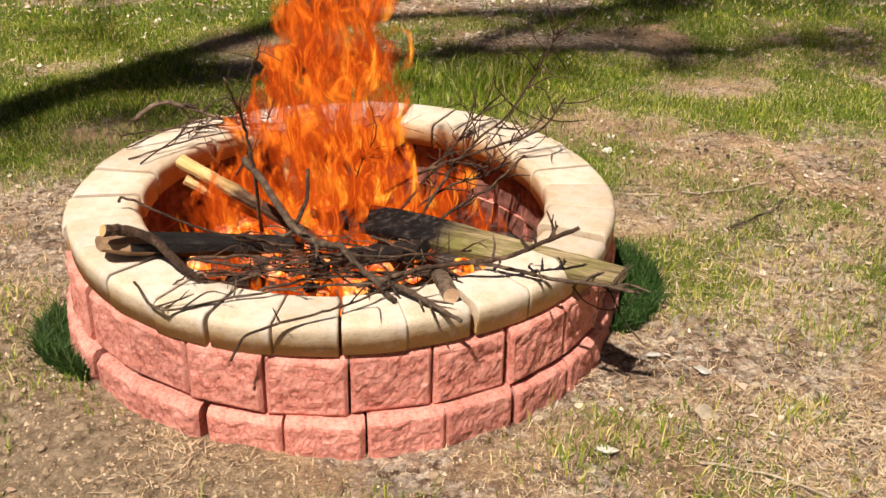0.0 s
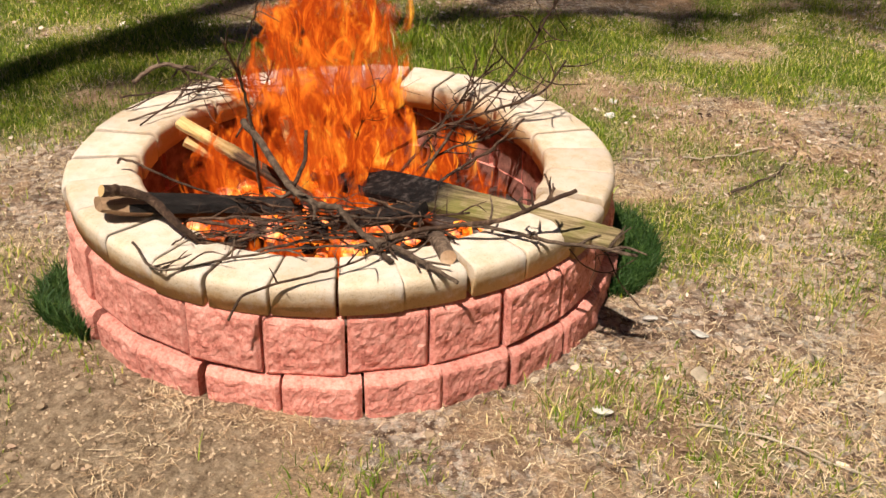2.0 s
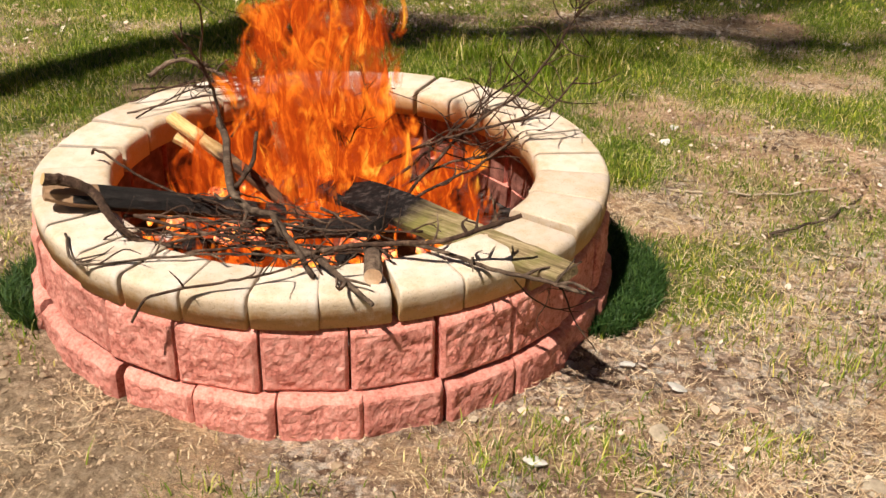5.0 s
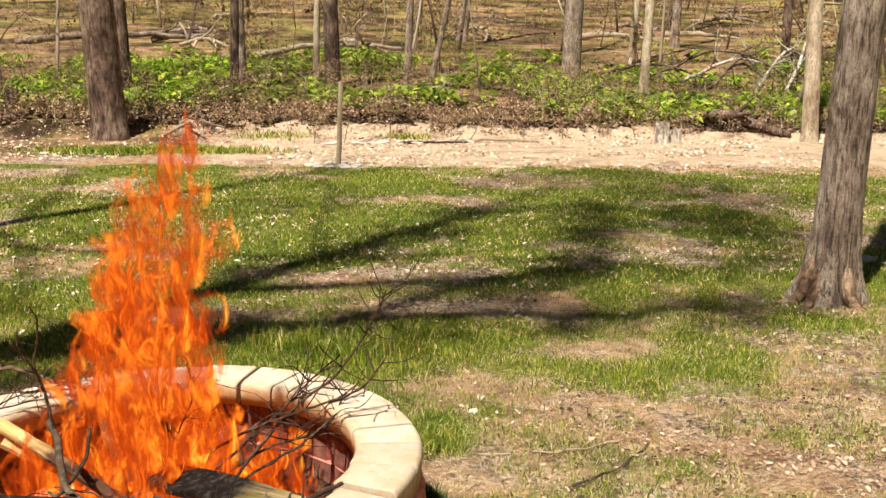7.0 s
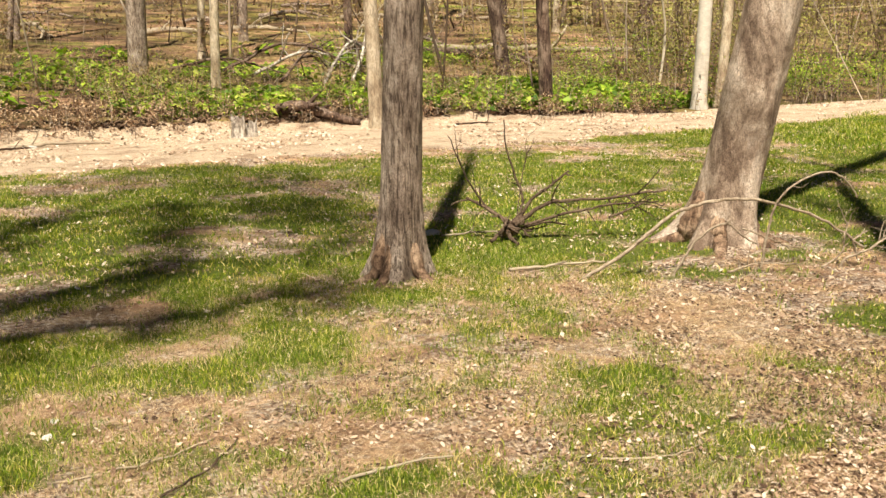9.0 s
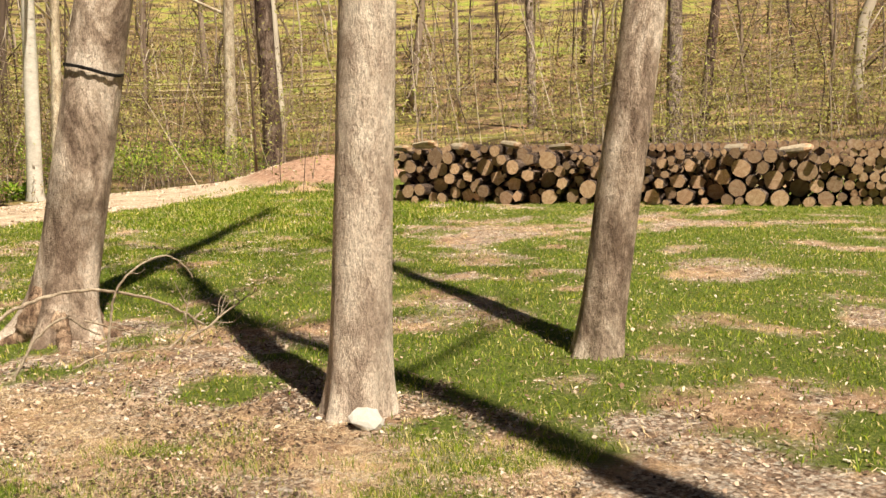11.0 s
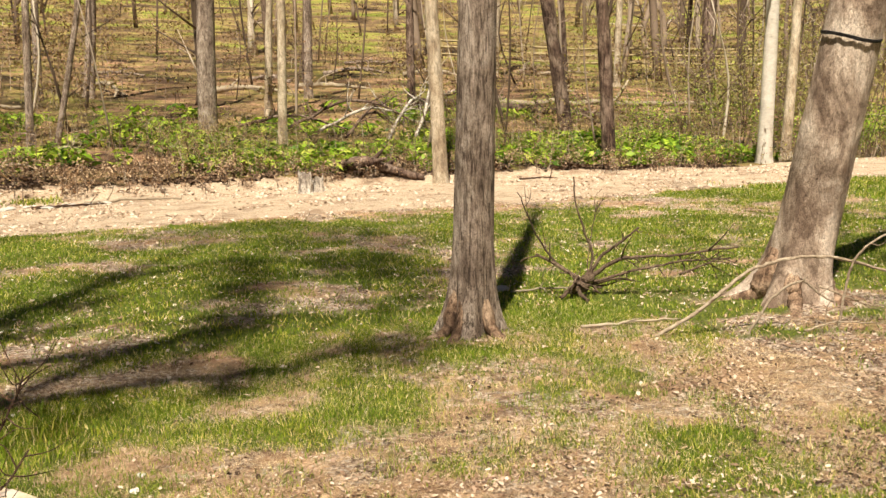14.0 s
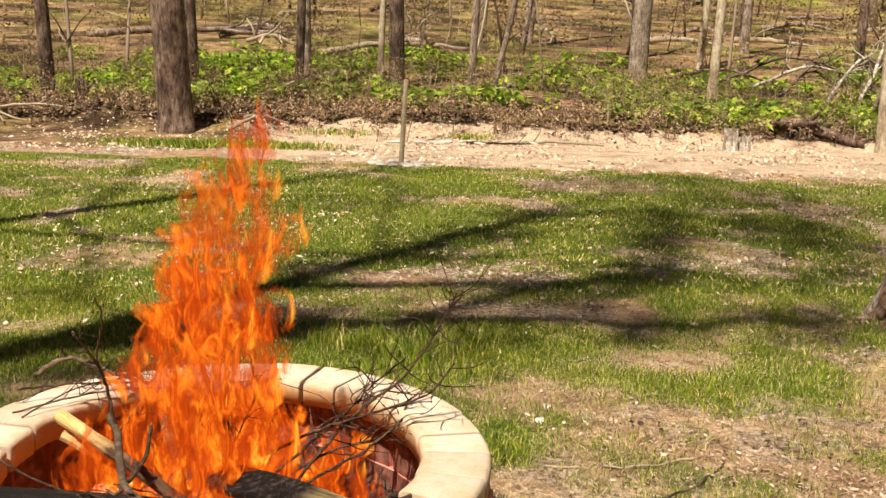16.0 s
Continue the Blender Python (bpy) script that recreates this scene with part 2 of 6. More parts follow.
OLIVE = leafy("dry_brush", [(0.0, (0.10, 0.06, 0.038)), (0.35, (0.32, 0.20, 0.12)), (0.70, (0.38, 0.27, 0.14)), (1.0, (0.31, 0.31, 0.07))], 0.8, 0.25, ((0.7, 0.6, 0.55), (1.05, 1.1, 0.9)))
TWIG = leafy("twig_bark", [(0.0, (0.07, 0.048, 0.036)), (0.4, (0.19, 0.135, 0.10)), (0.8, (0.36, 0.28, 0.22)), (1.0, (0.68, 0.60, 0.50))], 0.9, 0.0)
BLOCK = grain("split_face_concrete", [(0.33, (0.30, 0.075, 0.055)), (0.45, (0.70, 0.25, 0.195)), (0.62, (0.90, 0.43, 0.355))], 100, 0.95, fine=3.0, bump=0.7, depth=0.004, vary=0.22)
SOOTY = grain("fire_blackened_block", [(0.36, (0.07, 0.03, 0.024)), (0.5, (0.22, 0.095, 0.072)), (0.66, (0.46, 0.21, 0.165))], 22, 0.95, bump=0.6)
# Dark leaves that stand in for shade under the bank and between pale leaves.
DARK_LITTER = leafy("dark_litter", [(0.0, (0.05, 0.03, 0.02)), (0.6, (0.14, 0.085, 0.055)), (1.0, (0.34, 0.23, 0.15))], 0.9, 0.05)
BARK = bark_material("grey_bark", (0.24, 0.18, 0.145), (0.44, 0.35, 0.29), (0.62, 0.52, 0.45), 62, 0.13, 5, 0.85, 0.03)
BARK_LIGHT = bark_material("pale_grey_bark", (0.40, 0.31, 0.25), (0.60, 0.495, 0.41), (0.76, 0.66, 0.56), 64, 0.4, 4.5, 0.36, 0.012, 0.05, 0.55)
BARK_MOTTLED = bark_material("mottled_bark", (0.20, 0.14, 0.105), (0.46, 0.355, 0.28), (0.80, 0.68, 0.58), 46, 0.45, 3.4, 0.35, 0.014, 0.1, 0.6)
BARK_DARK = bark_material("dark_bark", (0.09, 0.055, 0.045), (0.20, 0.135, 0.105), (0.38, 0.29, 0.235), 22, 0.2, 3, 0.8, 0.03, 0.3)
BARK_PALE = bark_material("pale_bark", (0.40, 0.31, 0.22), (0.62, 0.52, 0.39), (0.76, 0.67, 0.54), 20, 0.3, 3, 0.45, 0.015, 0.2)
BIRCH = grain("birch_bark", [(0.3, (0.10, 0.08, 0.07)), (0.4, (0.62, 0.57, 0.50)), (0.75, (0.85, 0.82, 0.76))], 5, 0.8, (1, 1, 2.2), fine=4, bump=0.4, depth=0.008, vary=0.1)
BRANCH_DARK = grain("sooty_bark", [(0.34, (0.02, 0.011, 0.007)), (0.5, (0.09, 0.05, 0.032)), (0.66, (0.27, 0.175, 0.115))], 55, 0.95, fine=4, bump=1.0, depth=0.005, vary=0.35)
SPLINTER = grain("splintered_wood", [(0.3, (0.16, 0.09, 0.05)), (0.55, (0.34, 0.21, 0.12)), (0.8, (0.52, 0.36, 0.22))], 30, 0.9, (0.2, 1, 1), bump=0.7, depth=0.004)
BRANCH = grain("branch_bark", [(0.34, (0.035, 0.022, 0.015)), (0.5, (0.15, 0.10, 0.07)), (0.68, (0.36, 0.27, 0.19))], 55, 0.95, (1, 1, 1), fine=4, bump=1.0, depth=0.005, vary=0.35)
ROOT = bark_material("root_bark", (0.15, 0.09, 0.06), (0.33, 0.215, 0.145), (0.55, 0.40, 0.29), 40, 0.4, 8, 0.7)
GREYWOOD = bark_material("grey_bleached_wood", (0.26, 0.22, 0.19), (0.60, 0.55, 0.49), (0.84, 0.79, 0.72), 24, 0.5, 6, 0.6, 0.01, 0.2)
FALLEN = grain("dry_branch_bark", [(0.34, (0.16, 0.115, 0.08)), (0.5, (0.42, 0.33, 0.24)), (0.68, (0.70, 0.60, 0.47))], 30, 0.95, fine=4, bump=1.0, depth=0.004, vary=0.3)
DEADWOOD = grain("bleached_wood", [(0.3, (0.30, 0.23, 0.16)), (0.55, (0.55, 0.46, 0.34)), (0.8, (0.75, 0.67, 0.55))], 18, 0.9, (1, 1, 1), bump=0.5, depth=0.004, vary=0.3)
CUT = grain("cut_wood", [(0.36, (0.34, 0.18, 0.10)), (0.5, (0.68, 0.44, 0.27)), (0.66, (0.86, 0.68, 0.50))], 16, 0.8, bump=0.3, depth=0.003, vary=0.62)
SPLIT = grain("fresh_split_wood", [(0.3, (0.55, 0.33, 0.12)), (0.55, (0.72, 0.50, 0.24)), (0.8, (0.82, 0.64, 0.38))], 30, 0.75, (0.15, 1, 1), bump=0.4, depth=0.003)
CHAR = grain("charred_wood", [(0.36, (0.004, 0.0035, 0.0035)), (0.54, (0.015, 0.012, 0.011)), (0.72, (0.075, 0.062, 0.055))], 45, 0.8, (0.5, 1, 1), fine=3, bump=1.0, depth=0.014)
ASH = grain("ash", [(0.36, (0.012, 0.010, 0.009)), (0.52, (0.06, 0.05, 0.045)), (0.7, (0.34, 0.31, 0.29))], 25, 0.95, bump=0.8, depth=0.01)
STONE = grain("pale_stone", [(0.3, (0.50, 0.47, 0.42)), (0.7, (0.78, 0.75, 0.70))], 20, 0.85, bump=0.5, depth=0.004)
GROUND_CLOD = grain("clay_clod", [(0.3, (0.26, 0.18, 0.115)), (0.7, (0.56, 0.42, 0.28))], 30, 0.95)
RAIL = grain("split_rail", [(0.3, (0.36, 0.28, 0.14)), (0.7, (0.62, 0.52, 0.30))], 3, 0.9)


def plank_material():
    """Weathered board: grey with green algae, burnt black towards the fire end."""
    k = Nodes("weathered_board")
    v = k.coords()
    fibre = k.noise(k.coords((2.0, 30, 30)), 3, 8, 0.7)
    c = k.ramp(fibre, [(0.34, (0.07, 0.05, 0.026)), (0.5, (0.24, 0.18, 0.095)), (0.66, (0.46, 0.37, 0.23))])
    c = k.mix(k.ramp(k.noise(v, 7, 5), [(0.45, (0, 0, 0)), (0.60, (0.8,) * 3)]), c, k.mix(fibre, (0.05, 0.05, 0.012), (0.24, 0.23, 0.06)))
    sep = k.t.nodes.new("ShaderNodeSeparateXYZ")
    k.link(v, sep.inputs[0])
    burn = k.math("ADD", sep.outputs[0], k.math("MULTIPLY", k.noise(v, 14, 5), 0.12))
    c = k.mix(k.ramp(k.math("ADD", k.math("MULTIPLY", burn, 0.5), 0.5), [(0.70, (1, 1, 1)), (0.75, (0, 0, 0))]), c, k.ramp(k.noise(v, 48, 6, 0.7), [(0.38, (0.003, 0.003, 0.003)), (0.52, (0.012, 0.010, 0.010)), (0.66, (0.06, 0.05, 0.046))]))
    k.bsdf.inputs["Specular IOR Level"].default_value = 0.12
    k.bump(fibre, 0.6, 0.004)
    return k.done(c, 0.85)


def cap_material():
    """Cast cap stone: cream, with darker tan along the lower lip, grey blotches and small dark pits."""
    k = Nodes("cast_cap_stone")
    v = k.coords()
    blot = k.noise(v, 5, 5, 0.65)
    mid = k.noise(v, 22, 6, 0.65)
    pit_marks = k.noise(v, 260, 3, 0.6)
    c = k.ramp(k.math("ADD", k.math("MULTIPLY", blot, 0.6), k.math("MULTIPLY", mid, 0.4)), [(0.38, (0.47, 0.35, 0.225)), (0.47, (0.60, 0.49, 0.36)), (0.58, (0.68, 0.60, 0.51))])
    c = k.mix(k.ramp(k.noise(v, 3.1, 4, 0.6), [(0.52, (0, 0, 0)), (0.66, (0.7,) * 3)]), c, (0.56, 0.50, 0.46))
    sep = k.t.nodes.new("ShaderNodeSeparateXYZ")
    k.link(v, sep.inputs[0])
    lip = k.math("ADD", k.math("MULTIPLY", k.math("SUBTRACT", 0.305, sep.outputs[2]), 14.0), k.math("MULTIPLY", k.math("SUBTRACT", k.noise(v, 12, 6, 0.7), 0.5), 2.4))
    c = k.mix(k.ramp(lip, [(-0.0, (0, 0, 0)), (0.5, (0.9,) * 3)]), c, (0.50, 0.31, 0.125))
    c = k.mix(0.55, c, k.ramp(pit_marks, [(0.30, (0.40, 0.34, 0.28)), (0.42, (1, 1, 1))]), "MULTIPLY")
    c = k.mix(1.0, c, k.ramp(k.random(), [(0.0, (0.80, 0.76, 0.72)), (0.5, (0.96, 0.95, 0.93)), (1.0, (1, 1, 1))]), "MULTIPLY")
    k.bump(k.math("ADD", mid, pit_marks), 0.5, 0.003)
    return k.done(c, 0.9)


def scorched_material():
    """Fresh split wood, yellow at one end and scorched brown and black towards the fire."""
    k = Nodes("scorched_split_wood")
    v = k.coords()
    fibre = k.noise(k.coords((3.0, 34, 34)), 3, 7, 0.7)
    c = k.ramp(fibre, [(0.34, (0.40, 0.22, 0.07)), (0.5, (0.66, 0.44, 0.18)), (0.66, (0.80, 0.60, 0.32))])
    sep = k.t.nodes.new("ShaderNodeSeparateXYZ")
    k.link(v, sep.inputs[0])
    burn = k.math("ADD", k.math("MULTIPLY", sep.outputs[0], 2.0), k.math("MULTIPLY", k.math("SUBTRACT", k.noise(v, 16, 5), 0.5), 0.5))
    c = k.mix(k.ramp(burn, [(0.22, (0, 0, 0)), (0.46, (1, 1, 1))]), c, k.ramp(fibre, [(0.36, (0.012, 0.008, 0.006)), (0.60, (0.11, 0.055, 0.03))]))
    k.bump(fibre, 0.7, 0.004)
    return k.done(c, 0.85)


BOARD = plank_material()
SCORCHED = scorched_material()
CAP = cap_material()


def flame_material(name, share):
    """Burning gas: glowing orange streaks with clear gaps, fading out towards the torn edges of each sheet."""
    k = Nodes(name)
    body = k.attribute("body")
    v = k.coords((1, 1, 0.42))
    streak = k.noise(v, 13, 5, 0.55, 1.2)
    lick = k.noise(v, 44, 3, 0.55, 0.8)
    rag = k.math("ADD", k.math("MULTIPLY", k.math("SUBTRACT", streak, 0.5), 2.6), k.math("MULTIPLY", k.math("SUBTRACT", lick, 0.5), 0.6))
    thick = k.math("ADD", k.math("MULTIPLY", body, 0.85), rag)
    heat = k.math("ADD", k.math("MULTIPLY", rag, 0.95), k.attribute("heat"))
    c = k.ramp(heat, [(0.00, (0.42, 0.045, 0.004)), (0.16, (0.78, 0.125, 0.009)), (0.38, (1.0, 0.26, 0.018)), (0.62, (1.0, 0.50, 0.05)), (0.85, (1.0, 0.82, 0.24))])
    em = k.add("ShaderNodeEmission", Strength=1.0)
    k.link(c, em.inputs[0])
    clear = k.t.nodes.new("ShaderNodeBsdfTransparent")
    mask = k.ramp(k.math("MULTIPLY", thick, k.math("MINIMUM", k.math("MULTIPLY", body, 5.0), 1.0)), [(0.42, (0, 0, 0)), (0.62, (0.42,) * 3), (0.86, (1.0,) * 3)])
    mx = k.t.nodes.new("ShaderNodeMixShader")
    k.link(k.math("MULTIPLY", mask, share), mx.inputs[0])
    k.link(clear.outputs[0], mx.inputs[1])
    k.link(em.outputs[0], mx.inputs[2])
    k.link(mx.outputs[0], k.out.inputs[0])
    return k.m


def ember_material():
    k = Nodes("embers")
    v = k.coords()
    hot = k.noise(v, 34, 6, 0.7)
    c = k.ramp(hot, [(0.3, (0.03, 0.02, 0.02)), (0.7, (0.35, 0.3, 0.27))])
    k.link(k.ramp(hot, [(0.40, (0, 0, 0)), (0.50, (1.0, 0.13, 0.006)), (0.62, (1.0, 0.40, 0.03)), (0.72, (1.0, 0.75, 0.2))]), k.bsdf.inputs["Emission Color"])
    k.bsdf.inputs["Emission Strength"].default_value = 1.6
    k.bump(hot, 0.8, 0.01)
    return k.done(c, 0.95)


FLAME = flame_material("flame", 0.80)
FLAME_VEIL = flame_material("flame_veil", 0.54)
EMBER = ember_material()


# ---- mesh helpers ----
def value_noise(x, y, size, seed=0):
    """Smooth noise from 0 to 1, for arrays of places; size: metres from bump to bump."""
    x, y = np.asarray(x, float) / size, np.asarray(y, float) / size
    i, j = np.floor(x).astype(np.int64), np.floor(y).astype(np.int64)
    u, v = x - i, y - j
    u, v = u * u * (3 - 2 * u), v * v * (3 - 2 * v)

    def lattice(a, b):
        h = (a * 374761393 + b * 668265263 + seed * 982451653) & 0x7FFFFFFF
        h = ((h ^ (h >> 13)) * 1274126177) & 0x7FFFFFFF
        return ((h ^ (h >> 16)) & 0xFFFF) / 65535.0

    top = lattice(i, j) * (1 - u) + lattice(i + 1, j) * u
    low = lattice(i, j + 1) * (1 - u) + lattice(i + 1, j + 1) * u
    return top * (1 - v) + low * v


def fbm(x, y, size, seed=0, octaves=4):
    total, weight = 0, 0
    for o in range(octaves):
        total = total + value_noise(x, y, size / 2 ** o, seed + o) * 0.55 ** o
        weight += 0.55 ** o
    return total / weight


def mesh(name, verts, faces, materials, smooth=False, slots=None):
    me = bpy.data.meshes.new(name)
    me.from_pydata([tuple(v) for v in verts], [], faces)
    for m in materials if isinstance(materials, (list, tuple)) else [materials]:
        me.materials.append(m)
    if slots is not None:
        me.polygons.foreach_set("material_index", slots)
    if smooth:
        me.polygons.foreach_set("use_smooth", [True] * len(me.polygons))
    me.update()
    return me


def triangles(name, verts, tris, material):
    """A big mesh of loose triangles from arrays."""
    me = bpy.data.meshes.new(name)
    verts, tris = np.asarray(verts, np.float32), np.asarray(tris, np.int32)
    me.vertices.add(len(verts))
    me.vertices.foreach_set("co", verts.ravel())
    me.loops.add(tris.size)
    me.loops.foreach_set("vertex_index", tris.ravel())
    me.polygons.add(len(tris))
    me.polygons.foreach_set("loop_start", np.arange(0, tris.size, 3, dtype=np.int32))
    me.materials.append(material)
    me.update(calc_edges=True)
    return me


def part(name, me, parent, label="", at=None):
    ob = new(name, me)
    ob.parent = parent
    if at is not None:
        ob.matrix_basis = at
    return tagged(ob, label)


def thing(name, label, category, at=None, group="", kind="", me=None):
    ob = new(name, me)
    if at is not None:
        ob.matrix_basis = at if isinstance(at, Matrix) else pose(*at)
    return tagged(ob, label, category, group, kind)


def spline(points, steps=6):
    """A smooth line through a few points."""
    p = [Vector(q) for q in points]
    p = [p[0] * 2 - p[1]] + p + [p[-1] * 2 - p[-2]]
    out = []
    for a, b, c, d in zip(p, p[1:], p[2:], p[3:]):
        for i in range(steps):
            t = i / steps
            out.append(0.5 * (2 * b + (c - a) * t + (2 * a - 5 * b + 4 * c - d) * t * t + (3 * b - a - 3 * c + d) * t ** 3))
    return out + [p[-2]]


def tube(line, radii, sides=8, rough=0.0, rng=random, flare=None):
    """Verts and faces of a round limb along a line; its first and last rings are closed."""
    verts, faces = [], []
    side = None
    for i, c in enumerate(line):
        c = Vector(c)
        along = (Vector(line[min(i + 1, len(line) - 1)]) - Vector(line[max(i - 1, 0)])).normalized()
        if side is None:
            side = along.orthogonal().normalized()
        side = (side - along * side.dot(along)).normalized()
        up = along.cross(side)
        for s in range(sides):
            a = 2 * math.pi * s / sides
            r = radii[i] * (1 + rough * (rng.random() * 2 - 1))
            if flare:
                r *= flare(i, a)
            verts.append(c + (side * math.cos(a) + up * math.sin(a)) * r)
    for i in range(len(line) - 1):
        for s in range(sides):
            a, b = i * sides + s, i * sides + (s + 1) % sides
            faces.append((a, b, b + sides, a + sides))
    faces.append(tuple(range(sides - 1, -1, -1)))
    faces.append(tuple(range((len(line) - 1) * sides, len(line) * sides)))
    return verts, faces


def joined(pieces):
    verts, faces = [], []
    for v, f in pieces:
        n = len(verts)
        verts += v
        faces += [tuple(i + n for i in q) for q in f]
    return verts, faces


def stick(points, r0, r1, rng, sides=7, twigs=0, reach=0.12, wobble=0.15, steps=6):
    """A branch with a few side twigs, as pieces for joined()."""
    line = spline(points, steps)
    n = len(line)
    size = sum((line[i + 1] - line[i]).length for i in range(n - 1)) / n
    line = [p + Vector((rng.gauss(0, 1), rng.gauss(0, 1), rng.gauss(0, 1))) * size * wobble for p in line]
    out = [tube(line, [r0 + (r1 - r0) * i / (n - 1) for i in range(n)], sides, 0.08, rng)]
    for _ in range(twigs):
        i = rng.randrange(n // 5, n - 1)
        along = (line[i + 1] - line[i]).normalized()
        way = (along * 0.8 + Vector((rng.gauss(0, 1), rng.gauss(0, 1), rng.gauss(0.15, 0.7))).normalized()).normalized()
        long = reach * rng.uniform(0.4, 1.2)
        bend = Vector((rng.gauss(0, 1), rng.gauss(0, 1), rng.gauss(0, 1))) * long * 0.12
        thin = max(r1, (r0 + (r1 - r0) * i / n) * 0.45)
        pts = [line[i], line[i] + way * long * 0.5 + bend, line[i] + way * long]
        out.append(tube(spline(pts, 3), [thin, thin * 0.9, thin * 0.8, thin * 0.7, thin * 0.6, thin * 0.5, thin * 0.35], 4, 0.1, rng))
        if rng.random() < 0.5:
            w2 = (way + Vector((rng.gauss(0, 1), rng.gauss(0, 1), rng.gauss(0, 1))) * 0.7).normalized()
            out.append(tube([pts[1], pts[1] + w2 * long * 0.45], [thin * 0.6, thin * 0.3], 3, 0, rng))
    return out


# ---- the lie of the land ----
def bank_line(x):
    """Where the leaf-strewn strip ends and the bank under the woods begins."""
    return 15.0 - 0.15 * np.clip(np.asarray(x, float) - 5, 0, 11)


def height(x, y):
    """Ground height: a level lawn, a low bank behind the leaf-strewn strip, then a wooded hill."""
    x, y = np.asarray(x, float), np.asarray(y, float)
    s = np.maximum(y - 14.2 - 0.02 * x, 0)
    s2 = np.maximum(x - 27, 0)
    s = np.sqrt(s * s + s2 * s2)
    z = 0.105 * s + 0.0004 * s * s
    wild = np.clip(s / 6, 0, 1)
    z = z + wild * (fbm(x, y, 7, 11) - 0.5) * 0.5
    bank = np.exp(-((y - bank_line(x) - 0.4) / 0.38) ** 2) * np.clip((16 - x) / 4, 0, 1)
    z = z + bank * 0.42 * np.clip(fbm(x, y, 0.9, 5) - 0.12, 0, 1)
    mound = np.exp(-(((x - 22.5) / 2.4) ** 2 + ((y - 9.6) / 1.9) ** 2))
    z = z + mound * 0.75
    near = np.clip(1 - s, 0, 1)
    z = z + near * ((fbm(x, y, 0.9, 21) - 0.5) * 0.05 + (fbm(x, y, 0.16, 31, 3) - 0.5) * 0.022)
    r = np.hypot(x, y)
    ring = np.exp(-((r - 0.92) / 0.16) ** 2)
    a = np.degrees(np.arctan2(y, x)) % 360
    heap = np.exp(-((a - 228) / 38) ** 2)
    z = z + ring * heap * (0.02 + 0.06 * fbm(x, y, 0.09, 41, 4))
    z = z + np.exp(-(r / 1.9) ** 2) * (fbm(x, y, 0.06, 51, 2) - 0.5) * 0.016
    return z


def ground_at(x, y):
    return float(height(x, y))


def green(x, y):
    """How much grass covers the ground, 0 to 1."""
    x, y = np.asarray(x, float), np.asarray(y, float)
    g = 0.60 + 0.13 * np.clip((y - 1.2) / 2.0, -0.3, 1) + 0.10 * np.clip((x - 9) / 6, 0, 1)
    g = g + (fbm(x, y, 1.4, 3) - 0.5) * 1.6 + (fbm(x, y, 0.45, 7) - 0.5) * 2.0
    for cx, cy, rx, ry, k in ((1.55, 1.05, 0.65, 0.30, 0.55), (1.15, 0.42, 0.28, 0.16, 0.5), (1.15, -0.55, 0.30, 0.35, 0.2), (2.2, 0.25, 0.40, 0.25, 0.4),
                              (3.4, -0.75, 1.0, 0.4, 0.4), (4.9, 1.0, 1.2, 0.4, 0.4), (3.4, 2.55, 0.6, 0.35, 0.5), (5.8, 2.2, 0.8, 0.5, 0.5),
                              (4.7, -0.6, 0.4, 0.3, 0.4), (-1.4, 0.6, 0.7, 0.6, 0.3), (0.2, -1.15, 0.9, 0.3, 0.3), (1.0, 2.75, 0.9, 0.18, 0.4), (-1.3, -0.9, 0.9, 0.6, 0.5), (1.2, -0.75, 0.55, 0.35, 0.45), (5.4, -1.6, 1.2, 0.6, 0.4), (4.3, 1.2, 0.8, 0.5, 0.3), (0.95, -0.95, 0.35, 0.25, 0.4), (-0.5, -0.95, 0.6, 0.3, 0.4)):
        g = g - k * np.exp(-((x - cx) / rx) ** 2 - ((y - cy) / ry) ** 2)
    r = np.hypot(x, y)
    g = g - 0.35 * np.exp(-((r - 0.8) / 0.22) ** 2)
    edge = 9.75 + 0.45 * np.exp(-((x + 4) / 4) ** 2) * 2 + (fbm(x, y, 1.2, 9) - 0.5) * 0.7 - 0.05 * np.clip(x - 3, 0, 6) + 0.0
    g = np.where(y > edge, g - np.clip((y - edge) / 0.35, 0, 1) * 1.2, g)
    return np.clip(g, 0, 1)


def layers(x, y):
    """Shares of the other ground covers."""
    n = fbm(x, y, 1.1, 15) - 0.5
    s = y - bank_line(x) - 0.05
    edge = 9.75 + 0.9 * np.exp(-((x + 4) / 4) ** 2) - 0.05 * np.clip(x - 3, 0, 6)
    litter = np.clip((y - edge + n) / 0.5, 0, 1) * np.clip((x + 2.2 + n * 2) / 2.0, 0.25, 1)
    mould = np.maximum(np.clip((s + n * 0.9) / 0.4, 0, 1), np.clip((y - 11.2 + n * 2) / 1.5, 0, 1) * np.clip((-x - 1.0 + n * 3) / 2.0, 0, 1))
    east = np.clip((x - 24 + n * 4) / 3, 0, 1)
    mould = np.maximum(mould, east)
    field = np.clip(((x - 26.5) * 0.68 + (y - 47.6) * 0.735 - 1.0 + n * 6) / 4, 0, 1) * np.clip((y - 8) / 10, 0, 1)
    red = np.exp(-(((x - 22.5) / 2.6) ** 2 + ((y - 9.4) / 1.9) ** 2)) * 1.5
    a = np.degrees(np.arctan2(y, x)) % 360
    r = np.hypot(x, y)
    clay = np.exp(-((r - 0.95) / 0.30) ** 2) * np.exp(-((a - 215) / 48) ** 2) * 1.3
    return dict(litter=litter, mould=mould, field=field, red=np.clip(red, 0, 1), clay=np.clip(clay, 0, 1))


